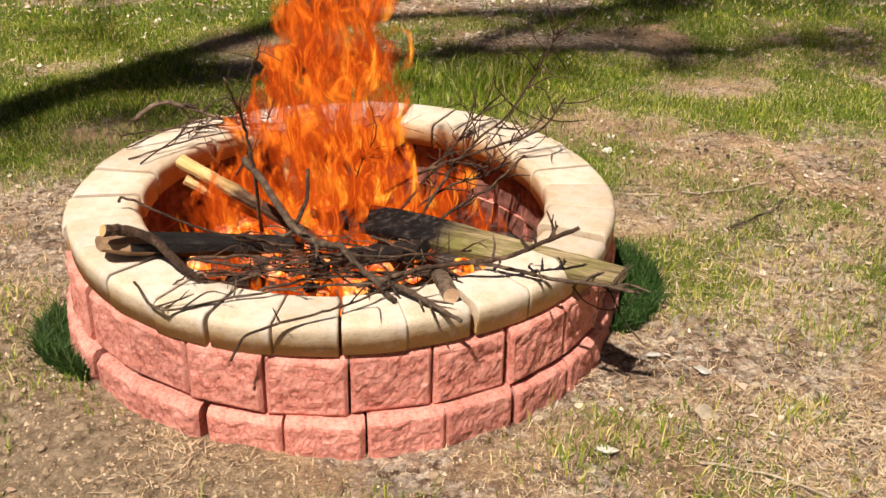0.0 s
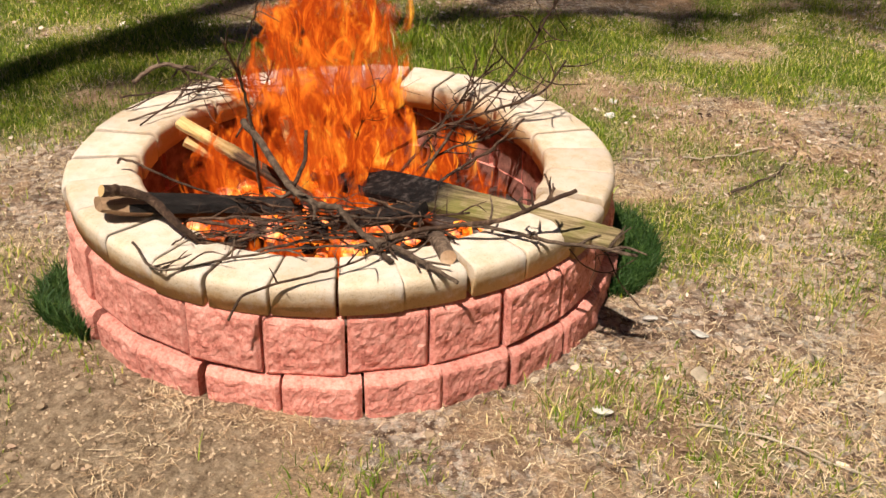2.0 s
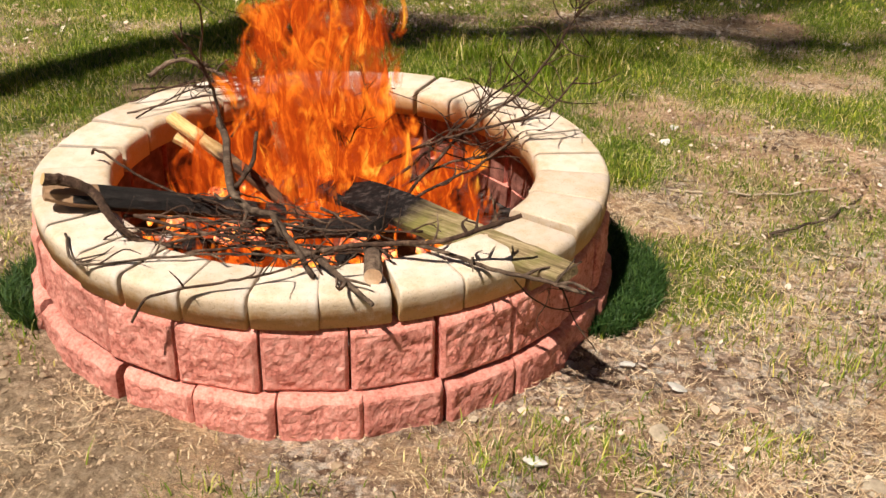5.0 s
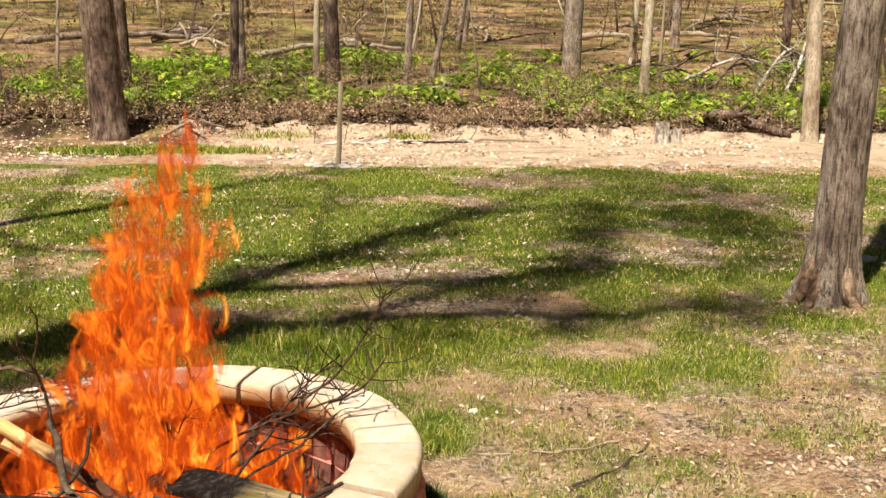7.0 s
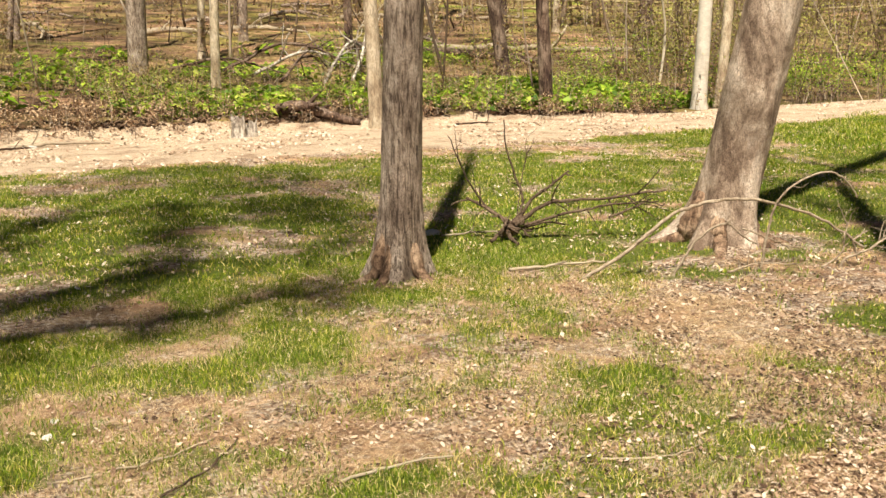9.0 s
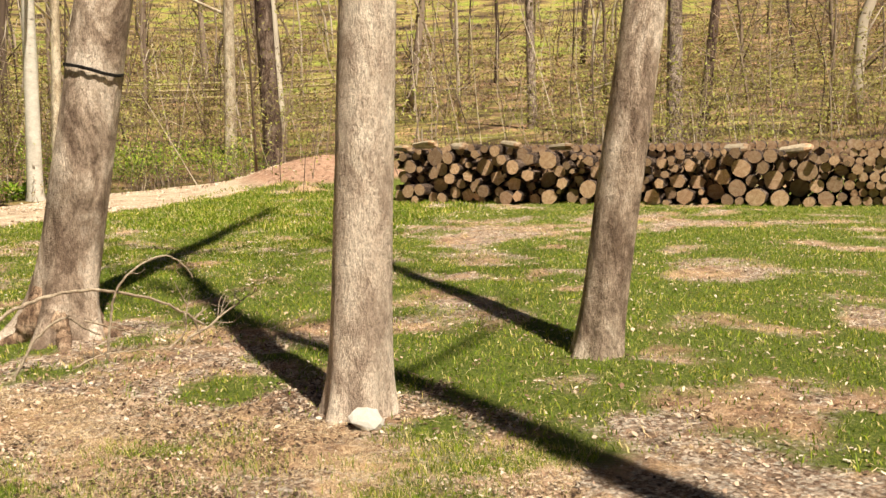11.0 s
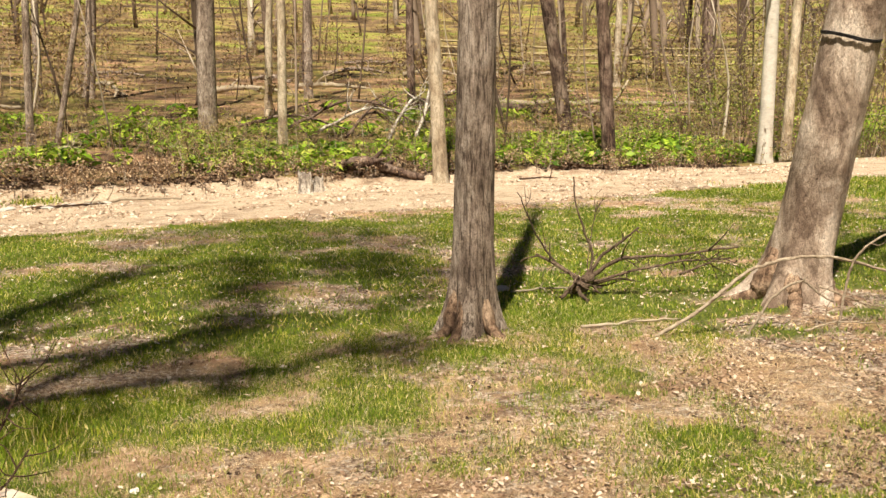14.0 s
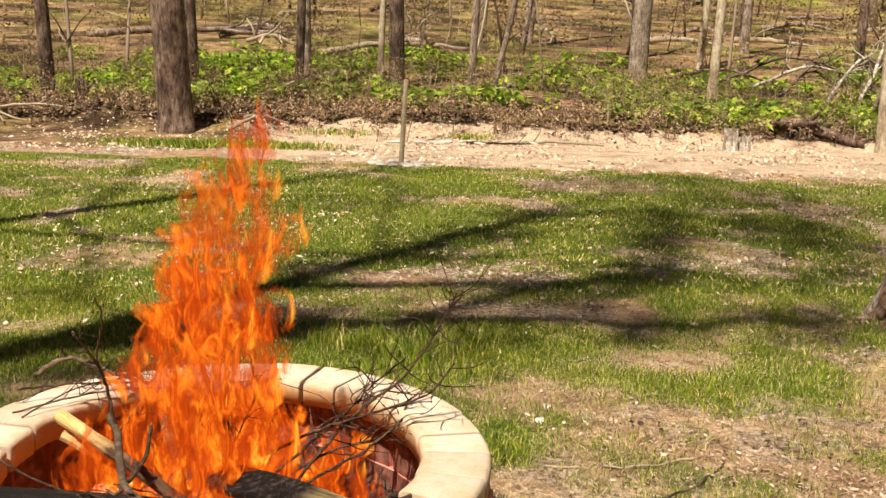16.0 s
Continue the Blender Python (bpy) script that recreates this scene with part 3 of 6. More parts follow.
def build_ground():
    xs = np.concatenate([-np.geomspace(420, 6, 40)[:-1], np.arange(-6, -2.5, 0.25), np.arange(-2.5, -1.7, 0.045), np.arange(-1.7, 2.4, 0.022), np.arange(2.4, 6.5, 0.045), np.arange(6.5, 30, 0.2), np.geomspace(30, 420, 50)])
    ys = np.concatenate([-np.geomspace(420, 4, 36)[:-1], np.arange(-4, -1.6, 0.25), np.arange(-1.6, 1.7, 0.022), np.arange(1.7, 4.5, 0.045), np.arange(4.5, 34, 0.2), np.geomspace(34, 420, 50)])
    X, Y = np.meshgrid(xs, ys)
    x, y = X.ravel(), Y.ravel()
    v = np.c_[x, y, height(x, y)]
    w, h = len(xs), len(ys)
    i = (np.arange(h - 1)[:, None] * w + np.arange(w - 1)[None, :]).ravel()
    tris = np.concatenate([np.c_[i, i + 1, i + w + 1], np.c_[i, i + w + 1, i + w]])
    me = triangles("ground", v, tris, GROUND)
    me.polygons.foreach_set("use_smooth", np.ones(len(tris), dtype=bool))
    for name, values in dict(green=green(x, y), **layers(x, y)).items():
        me.attributes.new(name, "FLOAT", "POINT").data.foreach_set("value", values.astype(np.float32))
    return thing("ground", "lawn of patchy spring grass, dry thatch and leaf litter rising into a wooded hill", "ground", kind="structure", me=me)


build_ground()


# ---- the fire pit: two courses of split-face blocks under a ring of cap stones ----
def block_mesh(name, r_in, r_out, z0, z1, half, rng):
    """A wedge block: a rough broken face of fine grain inside a smooth bevelled border."""
    cols, rows = 40, 28
    verts, faces = [], []
    seed = rng.randrange(1000)
    us = np.r_[0, 0.018, np.linspace(0.045, 0.955, cols - 3), 0.982, 1.0]
    vs = np.r_[0, 0.03, np.linspace(0.06, 0.93, rows - 3), 0.96, 1.0]
    wide, tall = 2 * half * r_out, z1 - z0
    U, V = np.meshgrid(us, vs)
    grit = (fbm(U * wide, V * tall, 0.05, seed, 2) - 0.5) * 0.010 + (fbm(U * wide, V * tall, 0.016, seed + 9, 3) - 0.5) * 0.008
    rim = np.minimum.reduce([U * wide, (1 - U) * wide, V * tall, (1 - V) * tall])
    inside = np.clip((rim - 0.006) / 0.006, 0, 1)
    bevel = -0.007 * np.clip(1 - rim / 0.007, 0, 1) - 0.012 * np.clip((V * tall - tall + 0.013) / 0.013, 0, 1)
    R = r_out + bevel + inside * (grit + 0.001)
    for j in range(rows + 1):
        for i in range(cols + 1):
            a = (us[i] * 2 - 1) * half
            r = float(R[j, i]) + (r_out * math.cos(half) / math.cos(a) - r_out) * 0.8
            verts.append((r * math.cos(a), r * math.sin(a), z0 + tall * float(vs[j])))
    w = cols + 1
    for j in range(rows):
        for i in range(cols):
            k = j * w + i
            faces.append((k, k + 1, k + w + 1, k + w))
    n = len(verts)
    back = half * 0.93
    for z in (z0, z1):
        verts += [(r_in * math.cos(-back), r_in * math.sin(-back), z), (r_in * math.cos(back), r_in * math.sin(back), z)]
    top = [rows * w + i for i in range(w)]
    faces.append(tuple(top) + (n + 3, n + 2))
    faces.append(tuple(range(w - 1, -1, -1)) + (n, n + 1))
    faces.append(tuple(j * w for j in range(rows, -1, -1)) + (n, n + 2))
    faces.append(tuple(j * w + cols for j in range(rows + 1)) + (n + 3, n + 1))
    faces.append((n, n + 1, n + 3, n + 2)[::-1])
    return mesh(name, verts, faces, [BLOCK, SOOTY], slots=[0] * (len(faces) - 1) + [1])


def cap_mesh(name, r_in, r_out, z0, z1, half):
    """A cap stone: a segment of a ring with well-rounded top edges and softened ends."""
    t = z1 - z0
    prof = [(r_in, z0), (r_in - 0.002, z0 + t * 0.55)]
    for k in range(5):
        a = math.pi - k * math.pi / 8
        prof.append((r_in + 0.018 + 0.020 * math.cos(a), z1 - 0.018 + 0.018 * math.sin(a)))
    for k in range(7):
        a = math.pi / 2 - k * math.pi / 12
        prof.append((r_out - 0.017 + 0.017 * math.cos(a), z1 - 0.020 + 0.020 * math.sin(a)))
    prof.append((r_out - 0.004, z0))
    verts, faces = [], []
    mid_r, mid_z = (r_in + r_out) / 2, z0 + t * 0.45
    spans = [-1, -0.97, -0.9, -0.5, 0, 0.5, 0.9, 0.97, 1]
    for u in spans:
        k = 0.92 if abs(u) == 1 else 0.985 if abs(u) == 0.97 else 1.0
        for r, z in prof:
            rr = mid_r + (r - mid_r) * (0.5 + 0.5 * k)
            zz = z if z <= z0 + 1e-6 else z0 + (z - z0) * (0.45 + 0.55 * k)
            a = u * half
            verts.append((rr * math.cos(a), rr * math.sin(a), zz))
    m = len(prof)
    for s in range(len(spans) - 1):
        for k in range(m):
            a, b = s * m + k, s * m + (k + 1) % m
            faces.append((a, a + m, b + m, b))
    faces.append(tuple(range(m)))
    faces.append(tuple(range((len(spans) - 1) * m, len(spans) * m))[::-1])
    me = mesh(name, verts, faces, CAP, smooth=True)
    for f in me.polygons[-2:]:
        f.use_smooth = False
    return me


pit = thing("fire_pit", "round fire pit of red split-face blocks with cream cap stones", "fire pit", pose(0.012, 0, 0) @ Matrix.Diagonal((0.987, 1.008, 1, 1)))
_rng = random.Random(5)
for count, start, r_out, z0, z1 in ((26, 257.2, 0.759, -0.07, 0.097), (25, 283.4, 0.737, 0.0995, 0.2475)):
    step = 360 / count
    kinds = [block_mesh("brick", 0.600, r_out, z0, z1, radians(step / 2 * 0.968), _rng) for _ in range(6)]
    for i in range(count):
        turn = start + (i + 0.5) * step + _rng.uniform(-0.5, 0.5)
        push = _rng.uniform(-0.006, 0.006)
        part("brick", kinds[i % 6 if i % 2 else _rng.randrange(6)], pit, at=pose(push * math.cos(radians(turn)), push * math.sin(radians(turn)), 0, _rng.uniform(-0.4, 0.4), _rng.uniform(-0.4, 0.4), turn))
_joints = [208, 221, 234, 244.8, 256.2, 267.6, 279, 291, 302.6, 316, 329.5, 343, 357, 369.8, 382.5, 394.5, 406.5, 418.6, 430.7, 444, 457, 470, 482.8, 495.5, 513, 526.5, 541, 554.5, 568]
for a, b in zip(_joints, _joints[1:]):
    inner = 0.545 + 0.050 * max(0.0, math.cos(radians((a + b) / 2 - 272))) ** 2
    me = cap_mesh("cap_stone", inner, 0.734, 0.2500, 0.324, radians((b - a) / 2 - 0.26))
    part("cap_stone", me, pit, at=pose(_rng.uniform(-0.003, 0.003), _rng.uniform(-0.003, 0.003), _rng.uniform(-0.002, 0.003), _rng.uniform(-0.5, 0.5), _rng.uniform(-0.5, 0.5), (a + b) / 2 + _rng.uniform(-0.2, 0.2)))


def ash_bed():
    n, rings = 40, 16
    verts, faces = [(0, 0, 0.1)], []
    for j in range(1, rings + 1):
        r = 0.64 * j / rings
        for i in range(n):
            a = 2 * math.pi * i / n
            x, y = r * math.cos(a), r * math.sin(a)
            verts.append((x, y, 0.03 + 0.07 * (1 - j / rings) + 0.05 * (float(fbm(x, y, 0.12, 77)) - 0.5)))
    faces += [(0, 1 + i, 1 + (i + 1) % n) for i in range(n)]
    for j in range(rings - 1):
        for i in range(n):
            a, b = 1 + j * n + i, 1 + j * n + (i + 1) % n
            faces.append((a, a + n, b + n, b))
    return mesh("ash_bed", verts, faces, ASH)


tagged(thing("ash_bed", "bed of grey ash and charcoal inside the fire pit", "ash", kind="stuff", me=ash_bed()))


def lump(name, size, mat, rng, squash=0.7):
    bm = bmesh.new()
    bmesh.ops.create_icosphere(bm, subdivisions=2, radius=size)
    off = Vector((rng.random(), rng.random(), rng.random())) * 50
    for v in bm.verts:
        v.co *= 1 + 0.55 * noise.noise(v.co / size * 0.9 + off)
        v.co.z *= squash
    me = bpy.data.meshes.new(name)
    bm.to_mesh(me)
    bm.free()
    me.materials.append(mat)
    return me


_rng = random.Random(12)
for i in range(46):
    r, a = 0.44 * math.sqrt(_rng.random()), _rng.uniform(0, 6.283)
    x, y = r * math.cos(a), r * math.sin(a) - 0.03
    thing("ember", "glowing orange coal in grey ash", "ember", (x, y, 0.085 + _rng.uniform(0, 0.05), 0, 0, _rng.uniform(0, 360)), group="embers in the fire pit", me=lump("ember", _rng.uniform(0.02, 0.045), EMBER, _rng))


for i in range(110):
    x, y = _rng.gauss(-0.10, 0.20), _rng.gauss(-0.36, 0.09)
    if math.hypot(x, y) > 0.52:
        continue
    hot = i % 2 == 0
    thing("ember", "glowing orange coal in grey ash" if hot else "black lump of dead charcoal among the coals", "ember", (x, y, _rng.uniform(0.12, 0.24), _rng.uniform(-40, 40), _rng.uniform(-40, 40), _rng.uniform(0, 360)), group="embers in the fire pit", me=lump("ember", _rng.uniform(0.012, 0.034), EMBER if hot else (STONE if i % 16 == 1 else CHAR), _rng, _rng.uniform(0.3, 0.8)))


# ---- wood on the fire ----
def board_mesh(name, length, width, thick, mat, rng, taper=0.0):
    """A rough sawn board along x from 0 to length, with a torn end and slightly uneven edges."""
    n = 22
    verts, faces = [], []
    for i in range(n + 1):
        x = length * i / n
        w0, w1 = rng.uniform(-0.002, 0.002), rng.uniform(-0.002, 0.002)
        torn = rng.uniform(-0.02, 0.01) if i == 0 else 0
        w1 -= width * taper * max(0.0, x / length - 0.35) / 0.65
        for y, z in ((-width / 2 + w0, 0.004), (-width / 2 + 0.004 + w0, 0), (width / 2 - 0.004 + w1, 0), (width / 2 + w1, 0.004),
                     (width / 2 + w1, thick - 0.004), (width / 2 - 0.004 + w1, thick), (-width / 2 + 0.004 + w0, thick), (-width / 2 + w0, thick - 0.004)):
            verts.append((x + torn, y, z + 0.002 * math.sin(x * 9)))
    for i in range(n):
        for s in range(8):
            a, b = i * 8 + s, i * 8 + (s + 1) % 8
            faces.append((a, a + 8, b + 8, b))
    faces.append(tuple(range(8)))
    faces.append(tuple(range(n * 8, n * 8 + 8))[::-1])
    return mesh(name, verts, faces, mat)


def aimed(a, b, roll=0.0):
    """A pose at a whose x axis points to b."""
    a, b = Vector(a), Vector(b)
    return Matrix.Translation(a) @ (b - a).to_track_quat("X", "Z").to_matrix().to_4x4() @ pose(0, 0, 0, roll)


_rng = random.Random(3)
thing("plank", "weathered greenish board burnt black at one end, lying over the rim", "plank", aimed((0.01, 0.06, 0.20), (0.635, -0.60, 0.335), 13), me=board_mesh("plank", 0.905, 0.110, 0.026, BOARD, _rng, 0.45))
thing("plank", "charred black board across the burning branches", "plank", aimed((-0.02, -0.22, 0.20), (0.20, -0.36, 0.29), 5), me=board_mesh("plank", 0.27, 0.06, 0.03, CHAR, _rng))


def log_mesh(name, length, r0, r1, bark, end, rng, sides=14):
    line = [Vector((length * i / 8, 0.004 * math.sin(i * 2.0), 0.004 * math.cos(i * 1.3))) for i in range(9)]
    verts, faces = tube(line, [r0 + (r1 - r0) * i / 8 for i in range(9)], sides, 0.05, rng)
    slots = [0] * (len(faces) - 2) + [1, 1]
    return mesh(name, verts, faces, [bark, end], slots=slots)


def half_log(name, length, r, rng, mats=None):
    """A split log, charred but for its pale end, along x."""
    n = 10
    verts, faces = [], []
    shape = [(-1, 0), (-0.8, 0.35), (-0.3, 0.55), (0.3, 0.5), (0.85, 0.28), (1, -0.1), (0.5, -0.5), (-0.4, -0.45)]
    for i in range(n + 1):
        x = length * i / n
        k = (1 - 0.35 * (i / n) ** 2) * (0.55, 0.8, 0.95)[min(i, 2)]
        for y, z in shape:
            verts.append((x, y * r * k * (1 + 0.06 * rng.uniform(-1, 1)), z * r * k * (1 + 0.06 * rng.uniform(-1, 1))))
    for i in range(n):
        for s in range(8):
            a, b = i * 8 + s, i * 8 + (s + 1) % 8
            faces.append((a, a + 8, b + 8, b))
    slots = [0 if i < 1 or (i < 2 and s % 3) else 1 for i in range(n) for s in range(8)] + [0, 1]
    faces.append(tuple(range(8)))
    faces.append(tuple(range(n * 8, n * 8 + 8))[::-1])
    return mesh(name, verts, faces, mats or [SPLINTER, CHAR], slots=slots)


thing("split_log", "split log charred black with a splintered pale end on the rim", "log", aimed((-0.55, -0.42, 0.375), (-0.08, -0.16, 0.23)), me=half_log("split_log", 0.56, 0.056, _rng))
for a, b, w, label in (((-0.44, 0.14, 0.345), (-0.02, -0.09, 0.17), 0.036, "yellow split stick scorched black where it leans into the flames"),
                       ((-0.42, 0.12, 0.29), (-0.22, 0.12, 0.17), 0.030, "fresh yellow split stick leaning into the flames"),
                       ((-0.16, 0.13, 0.37), (-0.10, 0.09, 0.14), 0.035, "pale split stick standing in the flames")):
    thing("kindling_stick", label, "kindling", aimed(a, b, 20), group="split kindling", me=board_mesh("kindling_stick", (Vector(b) - Vector(a)).length, w, 0.022, SCORCHED, _rng, 0.3))
_cut = tube(spline([(0.19, -0.47, 0.30), (0.205, -0.56, 0.34), (0.22, -0.665, 0.345)], 4), [0.019] * 9, 10, 0.04, _rng)
thing("cut_branch", "short cut branch with a pale sawn end on the cap stones", "branch", me=mesh("cut_branch", *_cut, [BRANCH, CUT], slots=[0] * (len(_cut[1]) - 1) + [1]))
_cut = joined(stick([(-0.530, -0.455, 0.425), (-0.49, -0.43, 0.412), (-0.43, -0.44, 0.395), (-0.37, -0.50, 0.365), (-0.31, -0.52, 0.325), (-0.22, -0.50, 0.30)], 0.0145, 0.0055, _rng, 9, 0, 0.1, 0.05))
thing("cut_branch", "thick dark branch with a sawn end lying over the rim", "branch", me=mesh("cut_branch", *_cut, [BRANCH_DARK, SPLIT], slots=[0] * (len(_cut[1]) - 2) + [1, 0]))


def limb(label, points, r0, r1, twigs, reach, mat, rng, parent=None, wobble=0.05, name="branch", group="branches on the fire"):
    """A branch with each side twig as a part of its own."""
    pieces = stick(points, r0, r1, rng, 8, twigs, reach, wobble)
    me = mesh(name, *pieces[0], mat, smooth=True)
    ob = part("branch", me, parent) if parent else thing(name, label, "branch", group=group, me=me)
    for piece in pieces[1:]:
        part("twig", mesh("twig", *piece, mat, smooth=True), ob)
    return ob


BRANCHES = (
    ("curved grey branch with the bark peeling, over the flames", [(-0.25, -0.06, 0.43), (-0.20, -0.18, 0.425), (-0.12, -0.44, 0.42), (-0.06, -0.52, 0.41), (-0.01, -0.53, 0.40), (0.03, -0.56, 0.365), (0.10, -0.66, 0.335)], 0.016, 0.010, 4),
    ("forked bare branch standing up out of the fire", [(-0.22, -0.05, 0.22), (-0.22, -0.12, 0.40), (-0.23, -0.14, 0.52), (-0.245, -0.18, 0.61), (-0.255, -0.31, 0.72)], 0.012, 0.006, 3),
    ("thin bare branch standing up out of the fire", [(-0.235, -0.15, 0.55), (-0.235, -0.20, 0.63), (-0.19, -0.31, 0.75), (-0.16, -0.46, 0.84)], 0.007, 0.004, 2),
    ("burnt branch stub rising out of the fire", [(-0.11, -0.44, 0.42), (-0.085, -0.38, 0.455), (-0.08, -0.345, 0.515)], 0.009, 0.007, 0),
    ("dark crooked branch reaching over the rim", [(0.02, -0.58, 0.33), (0.18, -0.56, 0.36), (0.33, -0.58, 0.385), (0.43, -0.575, 0.42), (0.505, -0.595, 0.462)], 0.010, 0.008, 5),
    ("thin grey branch sticking out over the rim", [(0.26, -0.50, 0.34), (0.34, -0.54, 0.347), (0.45, -0.60, 0.342), (0.55, -0.62, 0.335), (0.64, -0.65, 0.325)], 0.008, 0.007, 6),
    ("twiggy thin branch reaching up beyond the rim", [(0.22, 0.02, 0.22), (0.36, 0.20, 0.335), (0.50, 0.29, 0.42), (0.61, 0.37, 0.55), (0.66, 0.35, 0.67)], 0.008, 0.0045, 22),
    ("twiggy thin branch resting on the rim", [(0.12, 0.14, 0.24), (0.25, 0.15, 0.305), (0.41, 0.15, 0.362), (0.57, 0.15, 0.42), (0.65, 0.20, 0.50)], 0.008, 0.0045, 22),
    ("twiggy thin branch resting on the rim", [(0.16, 0.02, 0.24), (0.32, 0.28, 0.30), (0.42, 0.42, 0.36), (0.52, 0.50, 0.42)], 0.007, 0.004, 20),
    ("twiggy thin branch among the flames", [(0.14, 0.00, 0.20), (0.30, 0.12, 0.26), (0.46, 0.20, 0.28), (0.53, 0.32, 0.35)], 0.007, 0.004, 18),
    ("thin twig over the rim", [(-0.57, -0.11, 0.345), (-0.54, -0.13, 0.36), (-0.42, -0.22, 0.345), (-0.29, -0.28, 0.32), (-0.15, -0.30, 0.30)], 0.006, 0.004, 4),
    ("thin twig lying on the cap stones", [(-0.46, -0.53, 0.335), (-0.39, -0.64, 0.326), (-0.24, -0.61, 0.33), (-0.07, -0.59, 0.34), (0.10, -0.61, 0.35)], 0.005, 0.004, 9),
    ("thin twig hanging over the front of the rim", [(-0.24, -0.765, 0.27), (-0.20, -0.752, 0.325), (-0.07, -0.72, 0.345), (0.02, -0.68, 0.35), (0.13, -0.60, 0.36)], 0.005, 0.004, 8),
    ("dark split branch on the cap stones", [(0.05, -0.57, 0.35), (0.12, -0.635, 0.35), (0.18, -0.70, 0.342), (0.23, -0.75, 0.332)], 0.012, 0.007, 4),
    ("grey weathered branch across the back of the rim", [(-0.63, 0.50, 0.350), (-0.55, 0.53, 0.395), (-0.46, 0.51, 0.385), (-0.36, 0.45, 0.37), (-0.24, 0.39, 0.36)], 0.013, 0.008, 7),
    ("thin twig across the back of the rim", [(-0.66, 0.42, 0.33), (-0.48, 0.44, 0.345), (-0.25, 0.42, 0.36), (0.00, 0.40, 0.37), (0.14, 0.40, 0.38)], 0.005, 0.003, 14),
    ("thin twig on the cap stones", [(-0.60, 0.22, 0.33), (-0.50, 0.28, 0.345), (-0.38, 0.36, 0.35), (-0.26, 0.36, 0.36), (-0.18, 0.30, 0.38)], 0.005, 0.003, 12),
    ("fine twiggy brushwood over the back of the rim", [(-0.62, 0.30, 0.335), (-0.50, 0.36, 0.37), (-0.36, 0.40, 0.385), (-0.20, 0.36, 0.40)], 0.004, 0.0025, 20),
    ("fine twiggy brushwood over the back of the rim", [(-0.56, 0.18, 0.335), (-0.44, 0.30, 0.38), (-0.32, 0.34, 0.40), (-0.22, 0.42, 0.42)], 0.004, 0.0025, 20),
    ("fine twiggy brushwood rising out of the flames", [(-0.30, 0.20, 0.28), (-0.22, 0.26, 0.40), (-0.18, 0.24, 0.52), (-0.22, 0.20, 0.64)], 0.005, 0.0025, 18),
    ("fine twiggy brushwood rising out of the flames", [(0.02, 0.10, 0.24), (0.06, 0.14, 0.34), (0.10, 0.10, 0.44), (0.08, 0.12, 0.52)], 0.004, 0.0025, 14),
    ("thin twig caught in the burning wood", [(-0.35, -0.42, 0.33), (-0.15, -0.50, 0.335), (0.06, -0.54, 0.33), (0.25, -0.52, 0.335)], 0.007, 0.004, 10),
    ("thin twig caught in the burning wood", [(-0.30, -0.52, 0.30), (-0.08, -0.44, 0.33), (0.12, -0.46, 0.34), (0.30, -0.42, 0.33)], 0.006, 0.004, 10),
    ("thin twig caught in the burning wood", [(-0.40, -0.36, 0.30), (-0.22, -0.40, 0.32), (-0.02, -0.50, 0.33), (0.14, -0.60, 0.335)], 0.007, 0.004, 10),
    ("thin twig caught in the burning wood", [(-0.20, -0.55, 0.31), (-0.05, -0.50, 0.32), (0.10, -0.40, 0.30), (0.22, -0.28, 0.25)], 0.006, 0.004, 10),
    ("bent pale twig leaning on the inner wall", [(0.15, -0.22, 0.24), (0.28, -0.12, 0.29), (0.40, -0.06, 0.34), (0.50, 0.00, 0.40)], 0.007, 0.005, 4),
    ("thin twig hanging down the outer wall", [(0.55, -0.60, 0.33), (0.60, -0.56, 0.28), (0.63, -0.58, 0.22), (0.68, -0.60, 0.16)], 0.004, 0.002, 4),
    ("thin twig hanging down the outer wall", [(0.50, -0.60, 0.32), (0.54, -0.585, 0.27), (0.60, -0.58, 0.245), (0.68, -0.53, 0.25)], 0.003, 0.002, 3),
)
for label, points, r0, r1, twigs in BRANCHES:
    reach = 0.16 if twigs > 11 else 0.09
    slim = 0.45 if "bare branch" in label else 0.62
    limb(label, points, r0 * slim, r1 * slim, twigs, reach, BRANCH if "grey" in label or "on the cap" in label or "bare branch" in label else BRANCH_DARK, _rng)


# the tangle of thin dry twigs over the front of the fire
_rng = random.Random(44)
for i in range(22):
    x, y = _rng.uniform(-0.34, 0.28), _rng.uniform(-0.55, -0.30)
    a = _rng.gauss(0.0, 0.55) + (math.pi if _rng.random() < 0.5 else 0)
    half = _rng.uniform(0.07, 0.17)
    dx, dy = half * math.cos(a), half * math.sin(a) * 0.6
    z = _rng.uniform(0.265, 0.335) + 0.05 * (y < -0.48)
    limb("thin dry twig in the tangle over the front of the fire", [(x - dx, y - dy, z + _rng.uniform(-0.03, 0.03)), (x + _rng.uniform(-0.02, 0.02), y + _rng.uniform(-0.02, 0.02), z + 0.012), (x + dx, y + dy, z + _rng.uniform(-0.03, 0.03))],
         _rng.uniform(0.002, 0.004), 0.0012, _rng.randrange(2, 6), 0.08, BRANCH if i % 5 == 0 else BRANCH_DARK, _rng, None, 0.10, "twig", "twigs over the fire")


